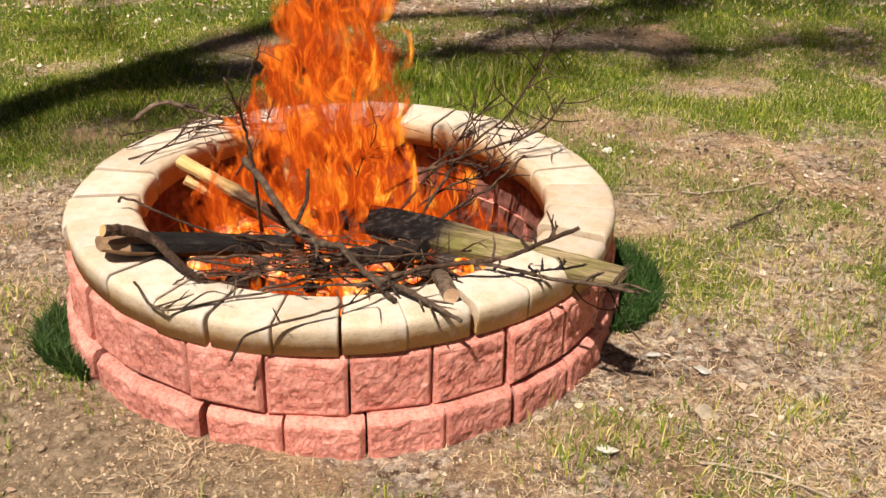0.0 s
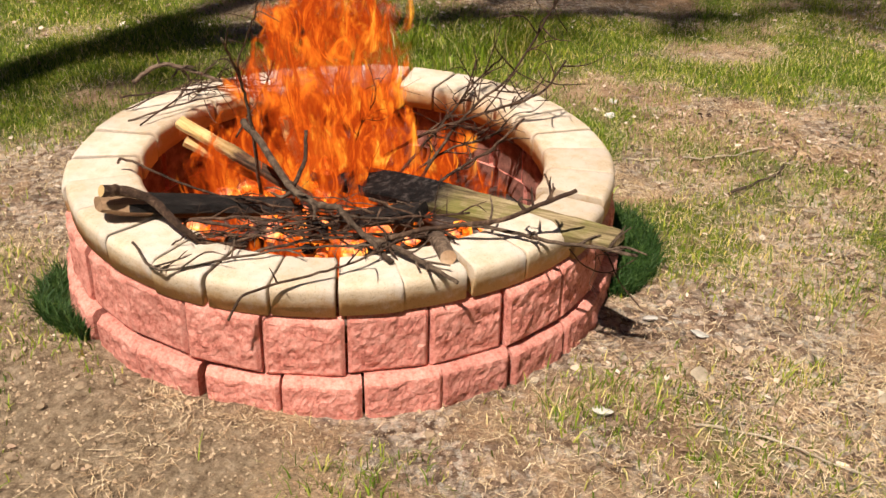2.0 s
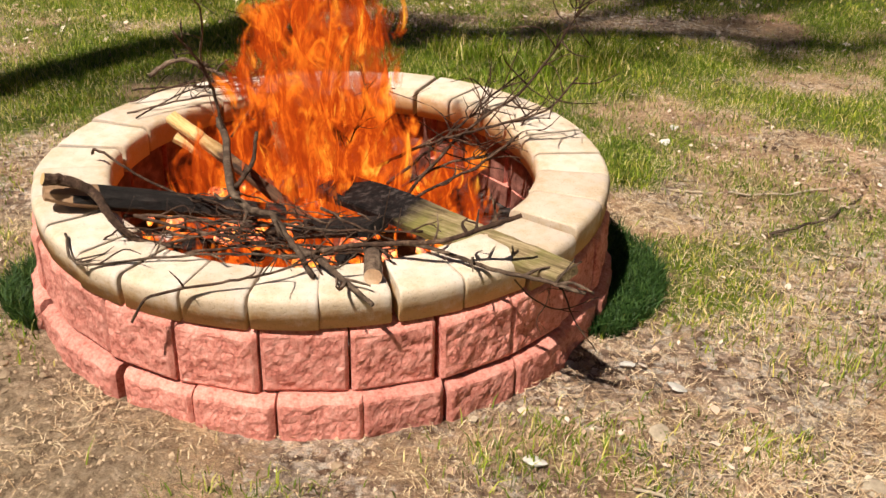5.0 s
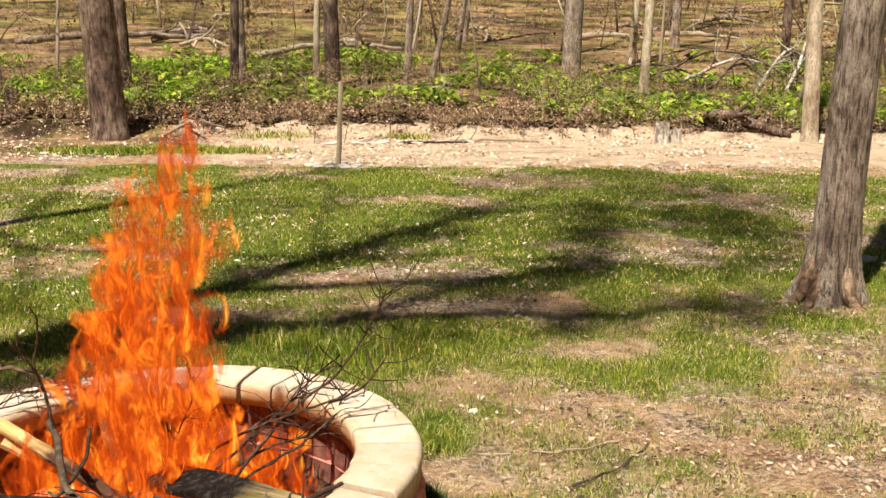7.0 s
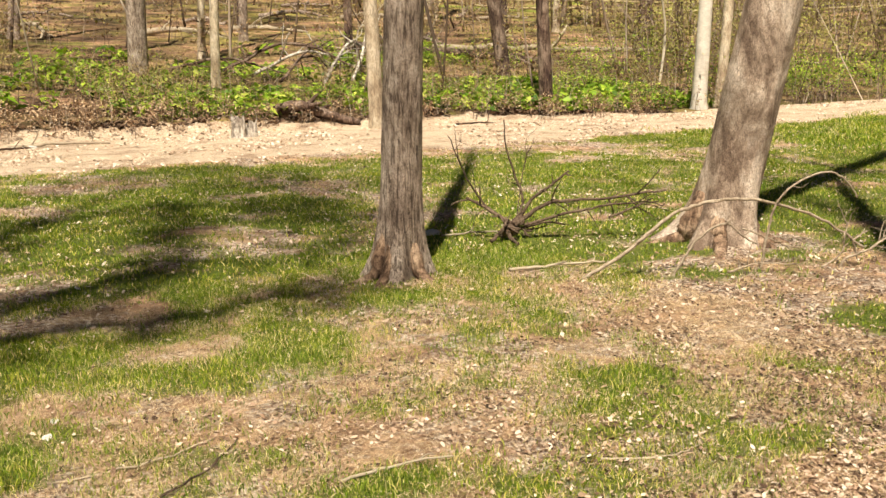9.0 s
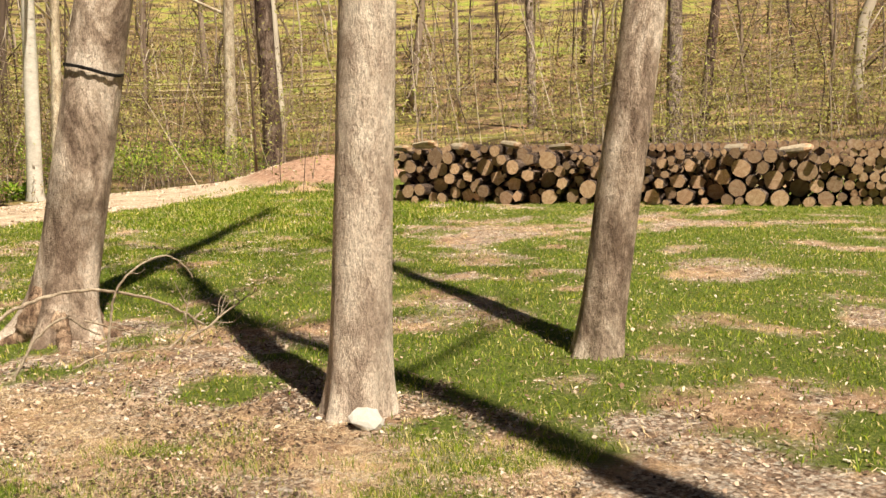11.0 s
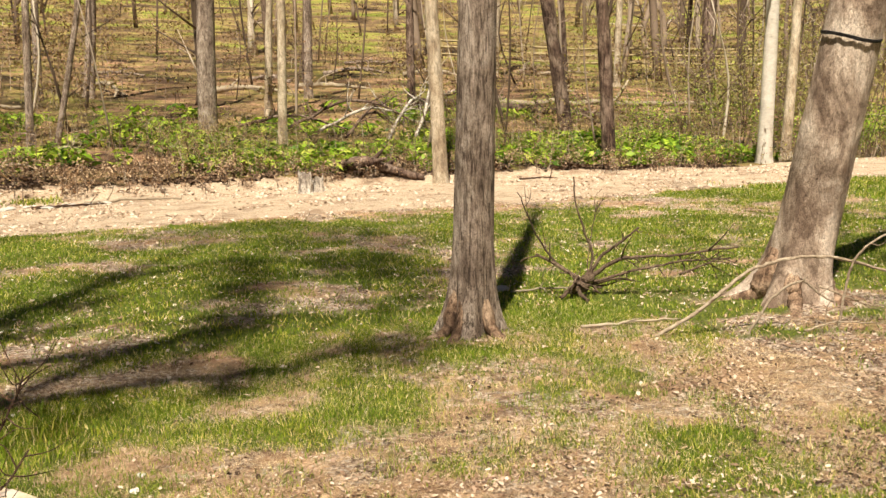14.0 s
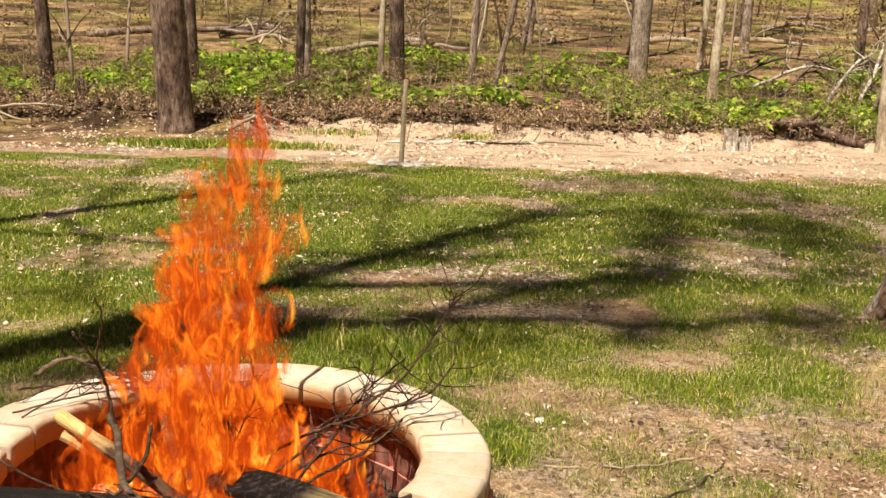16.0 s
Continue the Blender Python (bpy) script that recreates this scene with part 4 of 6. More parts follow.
# ---- the flames ----
def flame_mesh(h, r, rng, mat, hot):
    """A licking sheet of burning gas, wide near the foot, curling and torn towards the tip."""
    rows, cols = 26, 12
    verts, faces, body, heat = [], [], [], []
    off, curl, long = rng.uniform(0, 90), rng.uniform(-0.6, 0.6), h * rng.uniform(0.78, 1.0)
    for j in range(rows + 1):
        t = j / rows
        w = r * (0.45 + 0.55 * (t / 0.25) ** 0.7) if t < 0.25 else r * (1 - 0.65 * ((t - 0.25) / 0.75) ** 2.0)
        z = t * long
        sx = noise.noise((z * 3.0, off, 0)) * 0.16 * (0.2 + t) * min(h, 0.6)
        sy = noise.noise((off, z * 3.0, 3)) * 0.12 * (0.2 + t) * min(h, 0.6)
        for i in range(cols + 1):
            u = i / cols * 2 - 1
            p = u * w * (1 + 0.45 * noise.noise((z * 9.0, off, 5 if u < 0 else 9)))
            q = curl * w * (u * u - 0.4) + w * 0.35 * noise.noise((u * 1.6 + off, z * 7.0, 2))
            verts.append((sx + p, sy + q, z + 0.03 * noise.noise((u * 2, z * 6, off))))
            b = (1 - abs(u) ** 2.2) * min(1.0, t / 0.10) * min(1.0, (1 - t) / 0.45) ** 0.7
            body.append(b)
            heat.append(hot * (0.35 + 0.65 * b) * (1 - 0.35 * t))
    for j in range(rows):
        for i in range(cols):
            k = j * (cols + 1) + i
            faces.append((k, k + 1, k + cols + 2, k + cols + 1))
    me = mesh("flame", verts, faces, mat, smooth=True)
    for name, values in (("body", body), ("heat", heat)):
        me.attributes.new(name, "FLOAT", "POINT").data.foreach_set("value", np.array(values, np.float32))
    return me


fire = thing("fire", "tall orange flames rising from the burning wood in the fire pit", "fire", (0, 0, 0.10))
_rng = random.Random(21)
# x, y, foot, height, half-width of each tongue: the rising plume first, thinner as it climbs
for x, y, z, h, r in ((-0.02, 0.06, 0.05, 0.50, 0.13), (-0.11, 0.08, 0.10, 0.42, 0.11), (0.09, 0.09, 0.08, 0.44, 0.11),
                      (-0.07, 0.09, 0.24, 0.44, 0.12), (0.05, 0.07, 0.26, 0.46, 0.12), (-0.13, 0.08, 0.30, 0.34, 0.08), (0.12, 0.10, 0.32, 0.38, 0.08),
                      (-0.02, 0.08, 0.42, 0.46, 0.13), (0.08, 0.09, 0.46, 0.44, 0.11), (-0.09, 0.10, 0.50, 0.36, 0.09), (0.02, 0.09, 0.62, 0.44, 0.12), (0.10, 0.08, 0.66, 0.38, 0.09), (-0.04, 0.09, 0.72, 0.30, 0.08), (0.06, 0.08, 0.84, 0.32, 0.09), (0.11, 0.08, 0.96, 0.24, 0.06),
                      (-0.24, 0.14, 0.30, 0.24, 0.07), (-0.18, 0.10, 0.42, 0.22, 0.05)):
    for turn in (0, 90):
        part("flame", flame_mesh(h, r * 1.45, _rng, FLAME_VEIL if z > 0.5 else FLAME, 0.60 if z > 0.2 else 0.70), fire, at=pose(x, y, z, 0, 0, turn + _rng.uniform(-25, 25)))
# the fire inside the ring
for x, y, z, h, r, hot in ((-0.36, 0.06, 0.0, 0.24, 0.10, 0.36), (-0.28, 0.20, 0.0, 0.27, 0.10, 0.32), (-0.20, 0.06, 0.0, 0.26, 0.10, 0.6), (0.16, 0.24, 0.0, 0.25, 0.11, 0.34), (0.28, 0.16, 0.0, 0.19, 0.10, 0.36), (0.38, 0.02, 0.0, 0.14, 0.08, 0.5), (0.30, 0.28, 0.0, 0.17, 0.10, 0.4),
                           (0.05, 0.33, 0.0, 0.27, 0.12, 0.32), (-0.12, 0.32, 0.0, 0.27, 0.12, 0.32), (0.20, -0.03, 0.0, 0.22, 0.08, 0.6), (0.05, 0.02, 0.0, 0.30, 0.09, 0.9), (-0.30, -0.10, 0.0, 0.18, 0.09, 0.6), (-0.22, -0.40, 0.02, 0.17, 0.08, 0.95), (-0.12, -0.36, 0.04, 0.17, 0.08, 1.0),
                           (-0.03, -0.42, 0.02, 0.20, 0.07, 0.9), (-0.33, -0.34, 0.02, 0.14, 0.07, 0.9), (0.02, -0.18, 0.0, 0.28, 0.08, 0.95), (-0.12, -0.20, 0.0, 0.24, 0.08, 0.95), (-0.04, -0.06, 0.0, 0.32, 0.08, 0.95), (0.10, -0.30, 0.02, 0.14, 0.06, 0.8)):
    for turn in (0, 80):
        part("flame", flame_mesh(h * (1.4 if y > -0.1 else 1.1), r * 1.3, _rng, FLAME, hot), fire, at=pose(x, y, z, 0, 0, turn + _rng.uniform(-25, 25)))


# ---- trees ----
def cards(centres, sizes, rng, flat=0.0, long=1.0, lift=0.0, shaped=False):
    """Arrays of small bent leaves at the centres, turned at random; flat: 1 lies on the ground; shaped: six corners each, not four."""
    n = len(centres)
    a = rng.uniform(0, 2 * np.pi, n)
    tilt = rng.normal(0, 1, (n, 2)) * (1 - flat)
    u = np.c_[np.cos(a), np.sin(a), tilt[:, 0] * 0.8]
    v = np.c_[-np.sin(a), np.cos(a), tilt[:, 1] * 0.8]
    u /= np.linalg.norm(u, axis=1)[:, None]
    v /= np.linalg.norm(v, axis=1)[:, None]
    s = np.asarray(sizes)[:, None]
    bend = np.c_[np.zeros(n), np.zeros(n), rng.uniform(0.1, 0.5, n)] * s * (0.6 + lift)
    c = np.asarray(centres)
    if not shaped:
        verts = np.stack([c - u * s * long, c - v * s * 0.55 + bend, c + u * s * long, c + v * s * 0.55 + bend], 1).reshape(-1, 3)
        k = np.arange(n)[:, None] * 4
        return verts, np.concatenate([k + [0, 1, 2], k + [0, 2, 3]])
    w = [rng.uniform(0.25, 0.75, (n, 1)) for _ in range(4)]
    e = [rng.uniform(0.15, 0.65, (n, 1)) for _ in range(4)]
    verts = np.stack([c - u * s * long, c - u * s * e[0] - v * s * w[0] + bend, c + u * s * e[1] - v * s * w[1] + bend * 0.7, c + u * s * long + bend * 0.3,
                      c + u * s * e[2] + v * s * w[2] + bend * 0.4, c - u * s * e[3] + v * s * w[3] + bend * 0.9], 1).reshape(-1, 3)
    k = np.arange(n)[:, None] * 6
    return verts, np.concatenate([k + [0, 1, 5], k + [1, 2, 5], k + [2, 4, 5], k + [2, 3, 4]])


def trunk_mesh(name, line, radii, bark, sides, rng, roots=0.0, ridges=0.05):
    off = rng.uniform(0, 50)
    lobes = rng.randrange(4, 7)
    zs = [p.z - line[0].z for p in line]

    def flare(i, a):
        foot = math.exp(-max(zs[i], 0) / (0.15 + 0.05 * min(roots, 1))) * roots
        k = 1 + foot * (0.7 + 0.6 * math.cos(a * lobes + off))
        return k + ridges * noise.noise((math.cos(a) * 4 + off, math.sin(a) * 4, zs[i] * 0.9)) + ridges * 0.6 * noise.noise((math.cos(a) * 14 + off, math.sin(a) * 14, zs[i] * 2.2))
    v, f = tube(line, radii, sides, 0.0, rng, flare)
    return mesh(name, v, f, bark, smooth=True)


def limb_pieces(a, way, length, r, rng, depth):
    pts, p = [a], Vector(a)
    way = Vector(way).normalized()
    for i in range(3):
        way = (way + Vector((rng.gauss(0, 0.22), rng.gauss(0, 0.22), 0.10))).normalized()
        p = p + way * length / 3
        pts.append(p.copy())
    line = spline(pts, 2)
    n = len(line)
    out = [tube(line, [max(0.004, r * (1 - 0.75 * i / (n - 1))) for i in range(n)], 6 if r > 0.03 else 4, 0, rng)]
    if depth:
        for i in range(rng.randrange(3, 5)):
            k = rng.randrange(2, n)
            w = (way + Vector((rng.gauss(0, 0.8), rng.gauss(0, 0.8), rng.gauss(0.2, 0.5)))).normalized()
            out += limb_pieces(line[k], w, length * rng.uniform(0.4, 0.65), r * 0.5, rng, depth - 1)
    return out


def tree(label, x, y, r, tall, lean, bark, seed, sides=20, roots=0.5, limbs=6, first=6.0, depth=1, forks=(), taper=0.5, group="", ridges=0.05, rings=24, bend=(0, 0)):
    """A tree with a tapered trunk, limbs and a crown of bare spring twigs; lean: metres sideways for each metre up."""
    rng = random.Random(seed)
    z = ground_at(x, y)
    base = thing("tree", label, "tree", (x, y, z), group=group)
    line = []
    for i in range(rings + 1):
        t = (i / rings) ** 1.7
        h = -0.12 + (tall + 0.12) * t
        bow = math.sin(t * 5 + seed) * 0.10 * min(1, h / 6) if h > 0 else 0
        up = max(0, h - 3.0)
        line.append(Vector((lean[0] * h + bend[0] * up + bow, lean[1] * h + bend[1] * up + bow * 0.5, h)))
    radii = [r * (1 - (1 - taper * 0.4) * max(0, p.z / tall) ** 0.9) for p in line]
    part("trunk", trunk_mesh("trunk", line, radii, bark, sides, rng, roots, ridges), base)
    for i in range(6 if roots > 1 else 0):
        a = 1.05 * i + seed + rng.uniform(-0.3, 0.3)
        out = Vector((math.cos(a), math.sin(a), 0))
        sweep = Vector((-out.y, out.x, 0)) * rng.uniform(-0.08, 0.08)
        far = r + rng.uniform(0.20, 0.46) * (1 if roots > 1 else 0.4)
        pts = [out * r * 0.30 + Vector((0, 0, 0.30)), out * (r * 1.0) + Vector((0, 0, 0.13)), out * (r + 0.07) + sweep * 0.5 + Vector((0, 0, 0.03)), out * far + sweep + Vector((0, 0, -0.035))]
        q = spline(pts, 5)
        part("root", mesh("root", *tube(q, [r * (0.54 - 0.40 * j / (len(q) - 1)) for j in range(len(q))], 10, 0.10, rng), ROOT if roots > 1 else bark, smooth=True), base, "brown root" if roots > 1 else "")
    crown = []
    for i in range(limbs):
        h = first + (tall - first) * (i + rng.random()) / limbs
        a = rng.uniform(0, 6.283)
        at = Vector((lean[0] * h + bend[0] * max(0, h - 3), lean[1] * h + bend[1] * max(0, h - 3), h))
        long = (tall - h) * 0.45 + 1.0
        pieces = limb_pieces(at, (math.cos(a), math.sin(a), rng.uniform(0.4, 1.0)), long, r * 0.35 * (1 - h / tall * 0.6), rng, depth)
        part("limb", mesh("limb", *joined(pieces[:1]), bark, smooth=True), base)
        crown += pieces[1:]
    for pts, ra, rb in forks:
        n = len(spline(pts, 4))
        part("limb", mesh("limb", *tube(spline(pts, 4), [ra + (rb - ra) * i / (n - 1) for i in range(n)], 10, 0.03, rng), bark, smooth=True), base)
        for p in spline(pts, 2)[2:]:
            for _ in range(2):
                crown += limb_pieces(p, (rng.gauss(0, 1), rng.gauss(0, 1), 0.5), rng.uniform(0.8, 2.0), rb * 0.35, rng, 1)
    if crown:
        part("crown", mesh("crown", *joined(crown), bark), base, "bare spring twigs")
    return base


tree("tall lawn tree with furrowed grey-brown bark and flared roots", 3.40, 2.70, 0.128, 14, (0.045, -0.02), BARK, 4, 48, 1.35, 7, 8.5, 2, group="lawn trees", rings=70, taper=0.9, bend=(-0.055, 0.03))
_t2 = tree("thick leaning tree with grey-brown bark and a dark strap round it", 5.80, 2.36, 0.205, 18, (0.125, -0.137), BARK_MOTTLED, 8, 52, 1.2, 8, 6.0, 2, group="lawn trees", rings=70, taper=0.9, bend=(0.09, -0.11))
tree("straight lawn tree with pale grey bark", 4.78, -0.47, 0.150, 12.5, (0.022, -0.05), BARK_LIGHT, 13, 44, 0.55, 6, 7.0, 2, group="lawn trees", rings=80, taper=1.0, ridges=0.035, bend=(0.06, -0.03))
tree("leaning grey lawn tree near the firewood stack", 6.30, -1.26, 0.135, 16, (0.03, -0.140), BARK_MOTTLED, 19, 36, 0.45, 7, 6.0, 2, group="lawn trees", rings=70, taper=0.9)


def strap():
    """A dark strap, with its bulging bark, round the leaning trunk."""
    h = 1.80
    c = Vector((0.125 * h, -0.137 * h, h))
    axis = Vector((0.125, -0.137, 1)).normalized()
    rng = random.Random(2)
    u = axis.orthogonal().normalized()
    w = axis.cross(u)
    pieces = []
    for dz, rr in ((0.0, 0.190), (0.008, 0.190)):
        ring = [c + axis * (dz + 0.006 * math.sin(a * 3)) + Vector((0, 0, 0.02 * math.sin(a + 1.2))) + (u * math.cos(a) + w * math.sin(a)) * rr for a in [2 * math.pi * i / 40 for i in range(41)]]
        pieces.append(tube(ring, [0.008] * 41, 6, 0.25, rng))
    return mesh("strap", *joined(pieces), CHAR)


part("strap", strap(), _t2, "dark strap grown into the bark")

# unseen trees behind and beside the camera, added for the shade on the lawn
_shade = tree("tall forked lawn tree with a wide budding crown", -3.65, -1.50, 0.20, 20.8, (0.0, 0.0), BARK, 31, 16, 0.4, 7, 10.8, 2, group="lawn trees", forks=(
    ([(0, 0, 7.3), (0.5, -0.34, 8.5), (0.8, -0.7, 10.0), (0.9, -1.0, 12.3), (0.85, -1.6, 14.6)], 0.12, 0.04),
    ([(0.1, -0.1, 8.1), (1.1, -1.0, 10.8), (1.3, -1.8, 12.3), (1.65, -2.8, 14.6)], 0.11, 0.04),
    ([(0, 0, 10.0), (1.1, -1.4, 13.9), (0.6, -1.6, 17.0), (0.0, -1.2, 20.0)], 0.10, 0.04)))


def budding(spots):
    """Loose clumps of small spring leaves in an unseen crown, set to shade chosen lawn patches: place and spread of
    each.
    """
    g = np.random.default_rng(88)
    c = np.concatenate([np.array(p) + g.normal(0, 1, (n, 3)) * (s, s, s * 1.4) for p, s, n in spots])
    v, t = cards(c, g.uniform(0.04, 0.09, len(c)), g, 0.0)
    return triangles("foliage", v, t, SPRING)


part("foliage", budding([((-0.6, 0.3, 20.8), 0.42, 240), ((0.7, 0.7, 21.2), 0.42, 240), ((1.4, -0.5, 20.0), 0.40, 220), ((1.9, -1.1, 20.0), 0.40, 220), ((1.26, -1.4, 18.5), 0.32, 200), ((1.5, -2.2, 18.5), 0.34, 200),
                         ((1.1, -3.1, 17.7), 0.30, 150), ((0.6, -1.6, 17.0), 0.22, 160), ((0.1, -1.2, 19.3), 0.26, 170), ((1.1, -1.5, 13.9), 0.18, 120), ((0.85, -1.6, 14.6), 0.22, 140), ((0.9, -1.0, 12.0), 0.22, 120), ((1.3, -1.8, 12.3), 0.20, 140),
                         ((1.65, -2.7, 14.3), 0.20, 120), ((0.2, 0.1, 12.3), 0.25, 220), ((0.1, 0.0, 14.3), 0.26, 220), ((0.0, 0.1, 16.2), 0.22, 160), ((-2.2, 0.2, 17.0), 0.30, 120), ((0.5, -0.5, 9.3), 0.16, 140), ((0.1, 0.2, 10.8), 0.2, 160), ((1.66, -2.5, 14), 0.26, 170), ((1.85, -1.7, 17), 0.42, 330), ((1.39, -1.1, 18.5), 0.45, 330),
                         ((0.32, -1.58, 18), 0.30, 220), ((0.95, -0.12, 20), 0.45, 300), ((0.2, -2.3, 13), 0.26, 170), ((0.7, -1.9, 13.6), 0.22, 130), ((-1.44, -2.9, 12.5), 0.24, 190), ((-1.0, -2.4, 13.5), 0.24, 190)]), _shade, "unseen spring leaf clumps placed for shade on the lawn")
tree("tall lawn tree with grey bark", 2.55, -4.35, 0.17, 19, (0.0, 0.0), BARK, 37, 16, 0.4, 8, 8, 2, group="lawn trees")
tree("tall lawn tree with grey bark", -5.6, 1.2, 0.20, 20, (0.0, 0.0), BARK, 43, 16, 0.4, 9, 7, 2, group="lawn trees")

WOODS = (
    (6.55, 21.5, 0.24, (0.02, 0), BARK), (7.36, 18.3, 0.11, (0.02, 0), BARK_PALE), (9.0, 13.95, 0.145, (-0.03, 0.02), BARK_PALE),
    (15.55, 19.27, 0.20, (-0.12, 0.07), BARK_DARK), (13.5, 14.71, 0.155, (-0.03, 0.02), BARK_DARK), (0.72, 20.04, 0.185, (-0.01, 0), BARK_DARK),
    (0.34, 20.3, 0.08, (0.02, 0), BARK_PALE), (2.39, 20.04, 0.09, (0.02, 0), BARK), (-1.48, 20.03, 0.105, (0.02, 0), BARK_DARK),
    (2.88, 20.04, 0.07, (0.22, -0.02), BARK), (5.38, 32.5, 0.19, (0.10, 0), BARK), (3.7, 31.3, 0.13, (0.04, 0), BARK), (14.3, 36.1, 0.16, (0.05, 0), BARK_DARK),
    (13.94, 25.4, 0.14, (-0.01, 0), BARK_DARK), (-3.08, 14.6, 0.30, (-0.07, -0.01), BARK_DARK), (-3.68, 19.2, 0.16, (-0.03, 0), BARK_DARK),
    (-6.0, 17.1, 0.14, (-0.03, 0), BARK_DARK), (-1.33, 20.7, 0.10, (0, 0), BARK), (25.8, 40.7, 0.33, (0.05, -0.03), BARK_PALE), (25.3, 24.7, 0.27, (0.02, 0), BARK_DARK),
    (17.14, 13.84, 0.17, (0.02, -0.02), BIRCH), (18.6, 14.62, 0.13, (0.04, -0.04), BARK_PALE), (26.8, 15.4, 0.21, (0.02, -0.03), BARK_PALE), (29.8, 15.7, 0.36, (-0.01, 0.02), BARK_DARK),
    (28.1, 33.6, 0.17, (0.03, -0.02), BARK_PALE), (33.6, 2.8, 0.28, (0.0, -0.01), BARK), (34.9, 2.1, 0.19, (0.01, -0.11), BARK_DARK), (12.4, 30.5, 0.16, (0.02, 0), BARK),
    (21.5, 28.0, 0.15, (-0.03, 0.02), BARK_DARK), (-8.5, 19.5, 0.2, (0.02, 0), BARK_DARK), (38.0, 9.0, 0.2, (0.02, 0.02), BARK), (9.5, 26.0, 0.12, (0.05, 0), BARK_PALE),
)
_words = {BARK.name: "grey woodland tree, bare in spring", BARK_DARK.name: "dark woodland tree, bare in spring", BARK_PALE.name: "pale slender woodland tree, bare in spring", BIRCH.name: "white-barked birch at the edge of the woods"}
for i, (x, y, r, lean, bark) in enumerate(WOODS):
    tree(_words[bark.name], x, y, r, 10 + 14 * min(r, 0.3), lean, bark, 100 + i, 12, 0.35, 4, 3.2 if r < 0.2 else 4.5, 1, group="woodland trees", rings=18, taper=1.2)


# ---- the woods ----
_g = np.random.default_rng(7)


def plant_bed():
    """Broad-leaved green plants in clumps along the foot of the hill."""
    n = 2600
    x, y = _g.uniform(-8, 18, n * 4), _g.uniform(14.2, 27, n * 4)
    keep = np.where(y > bank_line(x) + 0.6 + 2.0 * np.clip((6.5 - x) / 2.5, 0, 1), 0, -1) + fbm(x, y, 1.8, 55) + 0.16 * (x > 5) * (y < 18.5) - 0.014 * (y - 16) > _g.uniform(0.42, 0.62, n * 4)
    x, y = x[keep][:n], y[keep][:n]
    cs, ss = [], []
    for cx, cy in zip(x, y):
        k = _g.integers(9, 16)
        r = _g.uniform(0, 0.30, k)
        a = _g.uniform(0, 6.283, k)
        px, py = cx + r * np.cos(a), cy + r * np.sin(a)
        cs.append(np.c_[px, py, height(px, py) + _g.uniform(0.03, 0.30, k)])
        ss.append(_g.uniform(0.05, 0.15, k))
    v, t = cards(np.concatenate(cs), np.concatenate(ss), _g, 0.35, 1.1)
    thing("ground_plants", "bed of bright green broad-leaved plants under the trees", "plants", kind="stuff", me=triangles("ground_plants", v, t, PLANT))


plant_bed()


def brush(name, label, spots, stems, tall, leaf, per, size, mat, seed):
    """Thin upright stems with small leaves in loose drifts."""
    rng = random.Random(seed)
    g = np.random.default_rng(seed)
    pieces, tips = [], []
    for x, y, spread in spots:
        for _ in range(stems):
            px, py = x + rng.gauss(0, spread), y + rng.gauss(0, spread)
            a = Vector((px, py, ground_at(px, py) - 0.03))
            h = tall * rng.uniform(0.4, 1.2)
            b = a + Vector((rng.gauss(0, 0.18) * h, rng.gauss(0, 0.18) * h, h))
            m = (a + b) / 2 + Vector((rng.gauss(0, 0.05) * h, rng.gauss(0, 0.05) * h, 0))
            r = 0.006 + 0.003 * h
            pieces.append(tube([a, m, b], [r, r * 0.7, r * 0.3], 3))
            for _ in range(3):
                k = rng.uniform(0.3, 0.95)
                s = a + (b - a) * k
                e = s + Vector((rng.gauss(0, 0.22), rng.gauss(0, 0.22), rng.uniform(0, 0.3))) * h
                pieces.append(tube([s, e], [r * 0.5, r * 0.2], 3))
                tips += [s, e, (s + e) / 2, b]
    thing(name, label + ", thin bare stems", "brush", kind="stuff", me=mesh(name, *joined(pieces), TWIG))
    if per:
        tips = np.array([tuple(p) for p in tips])
        c = np.repeat(tips, per, 0) + g.normal(0, leaf, (len(tips) * per, 3))
        v, t = cards(c, g.uniform(size * 0.5, size, len(c)), g, 0.1)
        thing(name + "_leaves", label + ", small leaves", "leaves", kind="stuff", me=triangles(name, v, t, mat))


_spot = random.Random(17)
brush("woodland_brush", "dry olive brush at the foot of the hill", [(_spot.uniform(-9, 19), _spot.uniform(14.5, 22), 0.5) for _ in range(130)], 8, 0.8, 0.11, 5, 0.028, OLIVE, 61)
brush("bank_brush", "dry stems and dead growth along the bank below the plants", [(-8 + i * 0.28, float(bank_line(-8 + i * 0.28)) + 0.35 + _spot.gauss(0, 0.25), 0.2) for i in range(84)], 7, 0.35, 0.06, 2, 0.035, LITTER_LEAF, 66)
brush("bank_thicket", "brown dry stems and dead leaves on the low bank", [(_spot.uniform(-8, 6), _spot.uniform(15.6, 17.6), 0.35) for _ in range(36)], 7, 0.28, 0.10, 3, 0.045, LITTER_LEAF, 68)
brush("hill_brush", "olive and tan brush on the wooded hill", [(_spot.uniform(-14, 45), _spot.uniform(20, 62), 0.8) for _ in range(130)], 7, 1.7, 0.30, 4, 0.075, OLIVE, 62)
brush("far_brush", "tan and olive undergrowth high on the wooded hill", [(_spot.uniform(-25, 85), _spot.uniform(45, 105), 2.2) for _ in range(90)] + [(_spot.uniform(42, 95), _spot.uniform(-30, 50), 2.2) for _ in range(120)], 4, 2.2, 0.5, 6, 0.13, OLIVE, 65)
